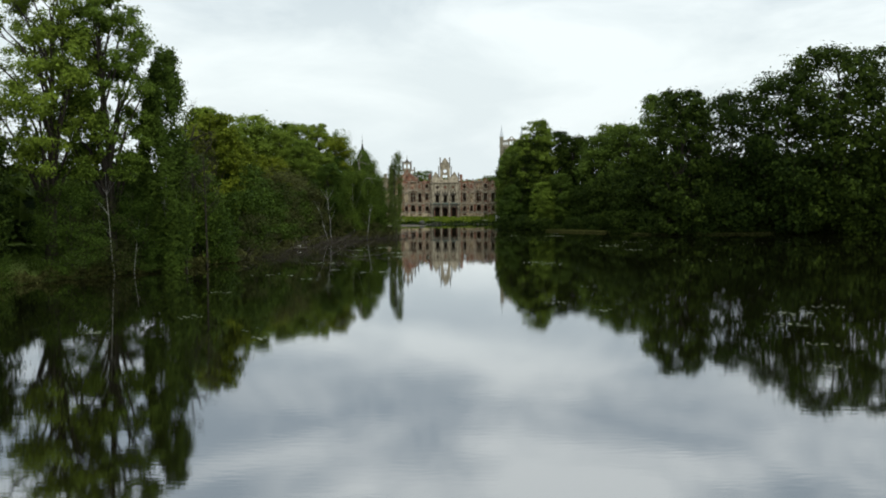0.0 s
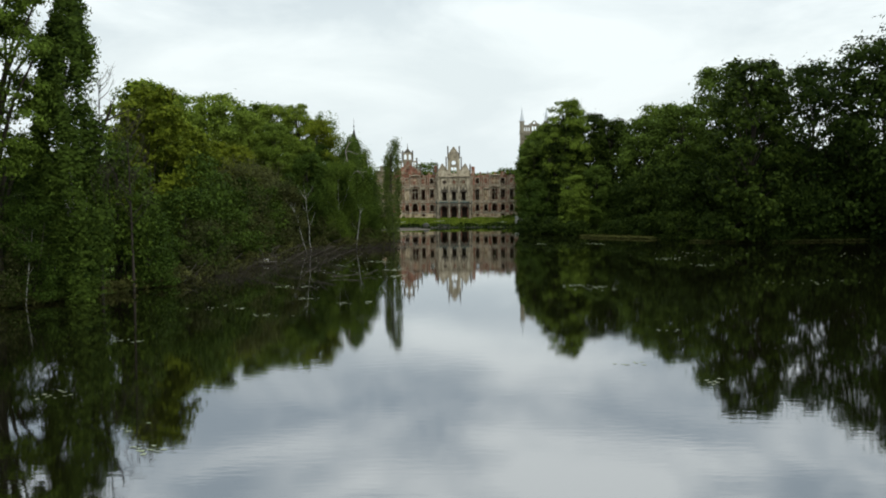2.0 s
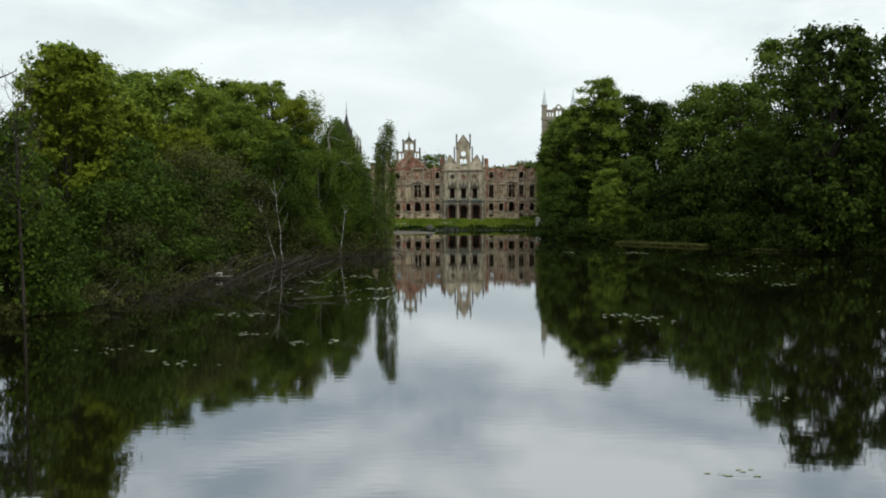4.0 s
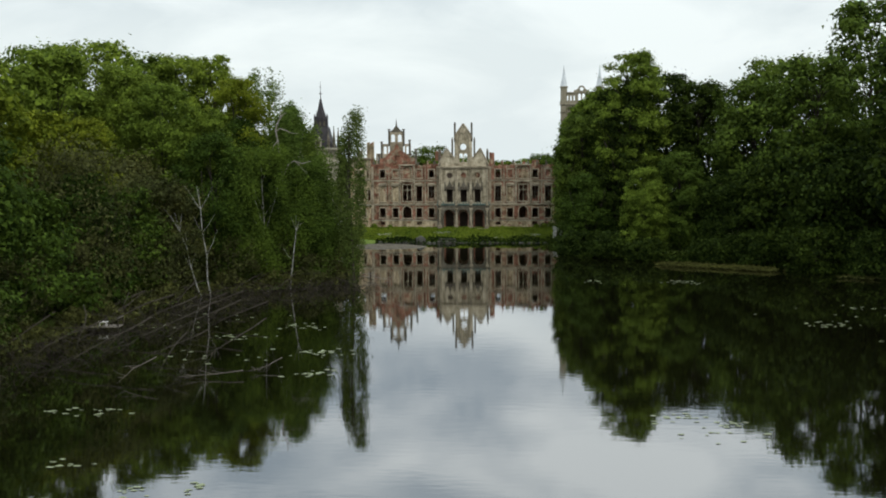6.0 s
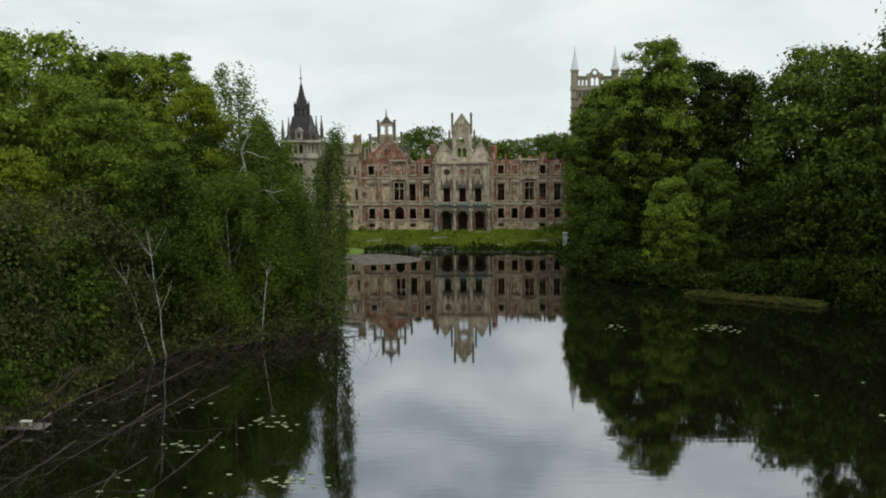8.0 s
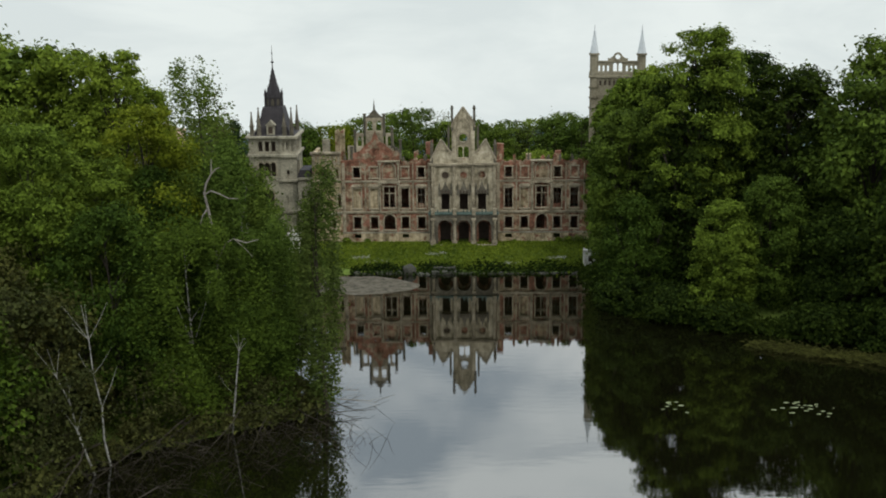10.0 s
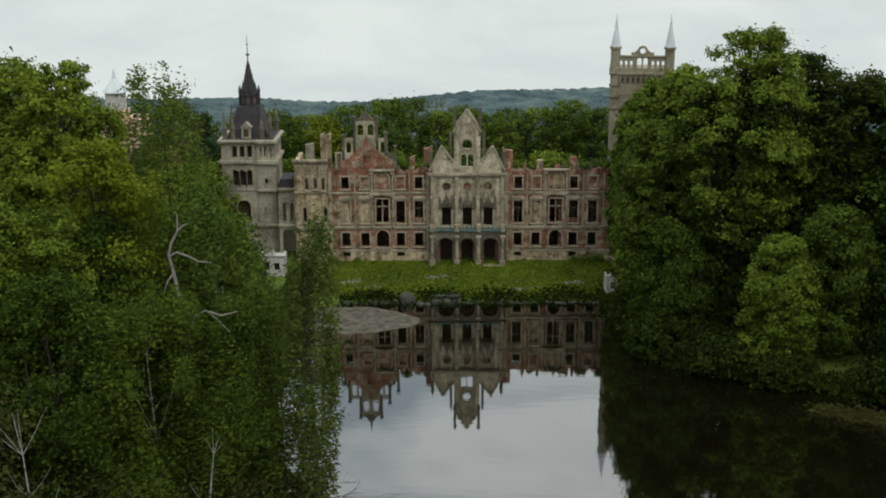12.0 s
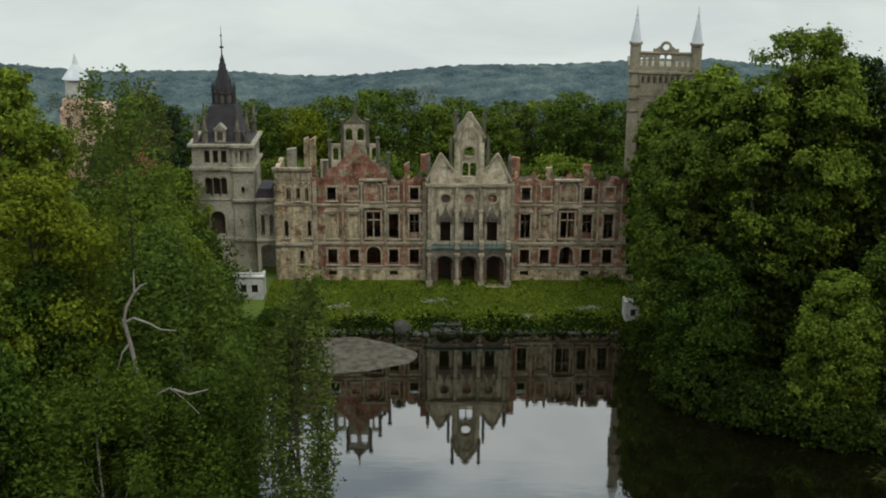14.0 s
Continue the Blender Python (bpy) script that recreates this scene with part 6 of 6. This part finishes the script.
# thin dead brushwood that leans out of the bank over the shallows
rngw = random.Random(91)
verts, faces = [], []
for k in range(1300):
    seg = rngw.randrange(len(BANK) - 1)
    u = rngw.random()
    bx, by = (BANK[seg][j] * (1 - u) + BANK[seg + 1][j] * u for j in range(2))
    out = rngw.random() ** 1.5 * 13.0
    bx, by = bx + out * 0.75 + rngw.gauss(0, 0.8) - 0.8, by - out * 0.55 + rngw.gauss(0, 0.8)
    ln, a, up = rngw.uniform(0.8, 3.2), rngw.uniform(-2.9, 0.4), rngw.uniform(0.15, 1.1)
    tip = (bx + math.cos(a) * ln * math.cos(up), by + math.sin(a) * ln * math.cos(up), WATER_Z - 0.05 + ln * math.sin(up))
    mid = tuple((p + q) / 2 + rngw.gauss(0, 0.12) for p, q in zip((bx, by, WATER_Z), tip))
    tube(verts, faces, [(bx, by, WATER_Z - 0.15), mid, tip], [0.022, 0.016, 0.005], 3)
brush = new("brushwood", mesh_from("brushwood", verts, faces))
brush.data.materials.append(M_TWIG)
tagged(brush, "thin dead grey-brown brushwood over the shallow water", "brushwood", kind="stuff")


def slim_birch(x, y, h, dx, seed):
    """A slender white stem at the water's edge, forked and twiggy above."""
    rng = random.Random(seed)
    root = thing("slim_birch", "slender white birch stem leaning at the water's edge", "birch", Matrix.Translation((x, y, gz1(x, y) - 0.3)), "white birch stems on the bank")
    pts = [(dx * f + rng.gauss(0, 0.08), rng.gauss(0, 0.08), h * f) for f in (0, 0.2, 0.4, 0.6, 0.8, 1.0)]
    verts, faces = [], []
    tube(verts, faces, pts, [0.10, 0.09, 0.08, 0.06, 0.04, 0.015], 6)
    part("trunk", mesh_from("trunk", verts, faces), M_BIRCH, root)
    for k in range(7):
        i = rng.choice((2, 3, 4))
        p = pts[i]
        a = rng.uniform(0, 6.28)
        ln = h * rng.uniform(0.14, 0.26)
        q = (p[0] + math.cos(a) * ln * 0.6, p[1] + math.sin(a) * ln * 0.4, p[2] + ln * rng.uniform(0.6, 1.0))
        verts, faces = [], []
        tube(verts, faces, [p, tuple((p[j] + q[j]) / 2 + rng.gauss(0, 0.08) for j in range(3)), q], [0.03, 0.02, 0.008], 5)
        part("branch", mesh_from("branch", verts, faces), M_BIRCH, root)


for k, (bx, by, bh, bd) in enumerate(((-27.6, -72.6, 14.0, -1.2), (-28.2, -74.4, 11.0, -2.9), (-19.2, -65.6, 9.5, 1.0), (-60.6, -151.5, 20.0, -1.2), (-57.6, -148.6, 11.0, 1.4))):
    slim_birch(bx, by, bh, bd, 660 + k)


def jetty():
    root = thing("jetty", "small weathered wooden jetty at the bank", "jetty", Matrix.Translation((-33.0, -96.0, WATER_Z)))
    for k in range(10):
        bm = bmesh.new()
        box(bm, -2.1 + k * 0.42, -2.1 + k * 0.42 + 0.37, -0.9, 0.9, 0.36, 0.42, 0.01)
        part("plank", bm, M_DRIFT, root)
    for px_, py_ in ((-2.0, -0.8), (-2.0, 0.8), (2.0, -0.8), (2.0, 0.8)):
        bm = bmesh.new()
        cone(bm, px_, py_, -1.2, 1.5 if px_ > 0 else 0.5, 0.07, 0.06, 7)
        part("post", bm, M_TWIG, root)
    bm = bmesh.new()
    box(bm, 1.95, 2.05, -0.9, 0.9, 1.25, 1.37, 0.01)
    part("rail", bm, M_DRIFT, root)
    bm = bmesh.new()
    box(bm, -0.3, 0.7, -0.25, 0.25, 0.78, 0.86, 0.02)
    box(bm, -0.2, -0.1, -0.2, 0.2, 0.42, 0.78)
    box(bm, 0.5, 0.6, -0.2, 0.2, 0.42, 0.78)
    part("bench", bm, M_WHITE, root, "pale board seat")


jetty()


def twig_tree(x, y, h, seed):
    """A tall, nearly leafless tree: one slender stem that breaks up into fine twigs."""
    rng = random.Random(seed)
    root = thing("leafless_tree", "tall slender tree with fine bare twigs", "tree", Matrix.Translation((x, y, gz1(x, y) - 0.2)))
    stem = [(0.25 * math.sin(2.1 * f + seed), 0.2 * math.sin(1.7 * f), h * f) for f in (0, 0.15, 0.3, 0.45, 0.6, 0.75, 0.9, 1.0)]
    verts, faces = [], []
    tube(verts, faces, stem, [0.24, 0.21, 0.19, 0.16, 0.12, 0.085, 0.045, 0.015], 6)
    part("trunk", mesh_from("trunk", verts, faces), M_BARK, root)
    verts, faces = [], []
    for k in range(34):
        f = 0.38 + 0.6 * (k + rng.random()) / 34
        z, a = h * f, rng.uniform(0, 6.28)
        ln = h * 0.16 * (1.25 - f) + 0.9
        p0 = (0.2 * math.sin(2 * f), 0.0, z)
        p1 = (p0[0] + math.cos(a) * ln * 0.5, math.sin(a) * ln * 0.5, z + ln * 0.45)
        p2 = (p0[0] + math.cos(a) * ln * 0.8, math.sin(a) * ln * 0.8, z + ln * 1.05)
        tube(verts, faces, [p0, p1, p2], [0.06, 0.04, 0.012], 4)
        for j in range(7):
            u = rng.uniform(0.25, 1.0)
            b0 = tuple(p1[i] * (1 - u) + p2[i] * u for i in range(3))
            b1 = tuple(b0[i] + rng.gauss(0, 0.55) + (0.6 if i == 2 else 0.0) for i in range(3))
            tube(verts, faces, [b0, b1], [0.024, 0.010], 3)
    tagged(part("twig_crown", mesh_from("twig_crown", verts, faces), M_TWIG, root), kind="stuff")


twig_tree(-49.0, -140.5, 33.5, 5)
twig_tree(-46.8, -133.5, 27.0, 8)


def broken_snag():
    """A dead trunk that leans over the water, snapped off above a crooked limb."""
    root = thing("broken_snag", "leaning dead trunk snapped off above a crooked limb", "dead tree", Matrix.Translation((-52.0, -139.8, 0.0)))
    verts, faces = [], []
    tube(verts, faces, [(0, 0, -0.3), (0.3, 0.2, 4.5), (1.2, 0.4, 10.0), (1.7, 0.3, 15.5), (2.5, 0.2, 20.5), (3.2, 0.1, 24.0), (4.0, 0, 26.0)], [0.62, 0.5, 0.44, 0.38, 0.33, 0.28, 0.22], 8)
    part("trunk", mesh_from("trunk", verts, faces), M_BARK, root)
    for pts, r in (([(3.9, 0, 25.7), (4.6, 0.1, 27.2), (4.7, 0.1, 28.6)], 0.26), ([(3.8, 0, 25.6), (5.4, -0.3, 26.4), (7.2, -0.5, 27.0), (8.4, -0.6, 27.5)], 0.16),
                   ([(1.0, 0.4, 8.6), (2.8, -0.6, 11.5), (4.6, -1.2, 13.2)], 0.14), ([(1.9, 0.3, 17.0), (0.6, -0.4, 18.8), (-0.6, -0.8, 19.6)], 0.10)):
        verts, faces = [], []
        tube(verts, faces, pts, [r * (1 - 0.75 * k / (len(pts) - 1)) for k in range(len(pts))], 6)
        part("branch", mesh_from("branch", verts, faces), M_BARK, root)


broken_snag()


def wall_shrub(x, y, z, size, seed):
    """A self-sown shrub rooted in a wall's top or foot."""
    rng = np.random.default_rng(seed)
    root = thing("wall_shrub", "self-sown green shrub growing from the masonry", "shrub", Matrix.Translation((x, y, z)), "shrubs on the palace")
    verts, faces = [], []
    for k in range(4):
        e = rng.normal(0, 0.35, 3) * size + np.array([0, 0, 0.7 * size])
        tube(verts, faces, [(0, 0, -0.1), tuple(e * 0.5 + rng.normal(0, 0.05, 3)), tuple(e)], [0.04, 0.025, 0.01], 4)
    part("stem", mesh_from("stem", verts, faces), M_TWIG, root)
    n = int(420 * size)
    d = rng.normal(size=(n, 3))
    c = d / np.linalg.norm(d, axis=1, keepdims=True) * rng.uniform(0.2, 1, (n, 1)) ** 0.5 * size * np.array([0.8, 0.6, 0.6]) + np.array([0, 0, 0.55 * size])
    part("leaves", cards_mesh("leaves", c, d, rng.uniform(0.06, 0.14, n), 1.2, rng), LEAF["greenoak"], root)


for k, (x, y, z, size) in enumerate(((-7.4, 0.7, 12.8, 1.0), (-6.0, 1.0, 12.7, 0.8), (-4.9, 1.2, 12.8, 0.7), (7.8, 0.7, 12.7, 0.6), (11.8, 0.8, 12.8, 0.7), (14.0, 0.7, 12.7, 0.9), (16.5, 0.8, 12.8, 1.0),
                                     (-15.6, 0.8, 13.0, 0.6), (14.2, -0.5, 1.5, 1.0), (15.6, -0.8, 1.5, 1.2), (12.9, -0.4, 1.5, 0.8), (-13.2, -0.3, 1.5, 0.7), (-16.0, -0.5, 1.5, 0.9), (6.9, -0.2, 1.5, 0.5))):
    wall_shrub(x, y, z, size, 700 + k)
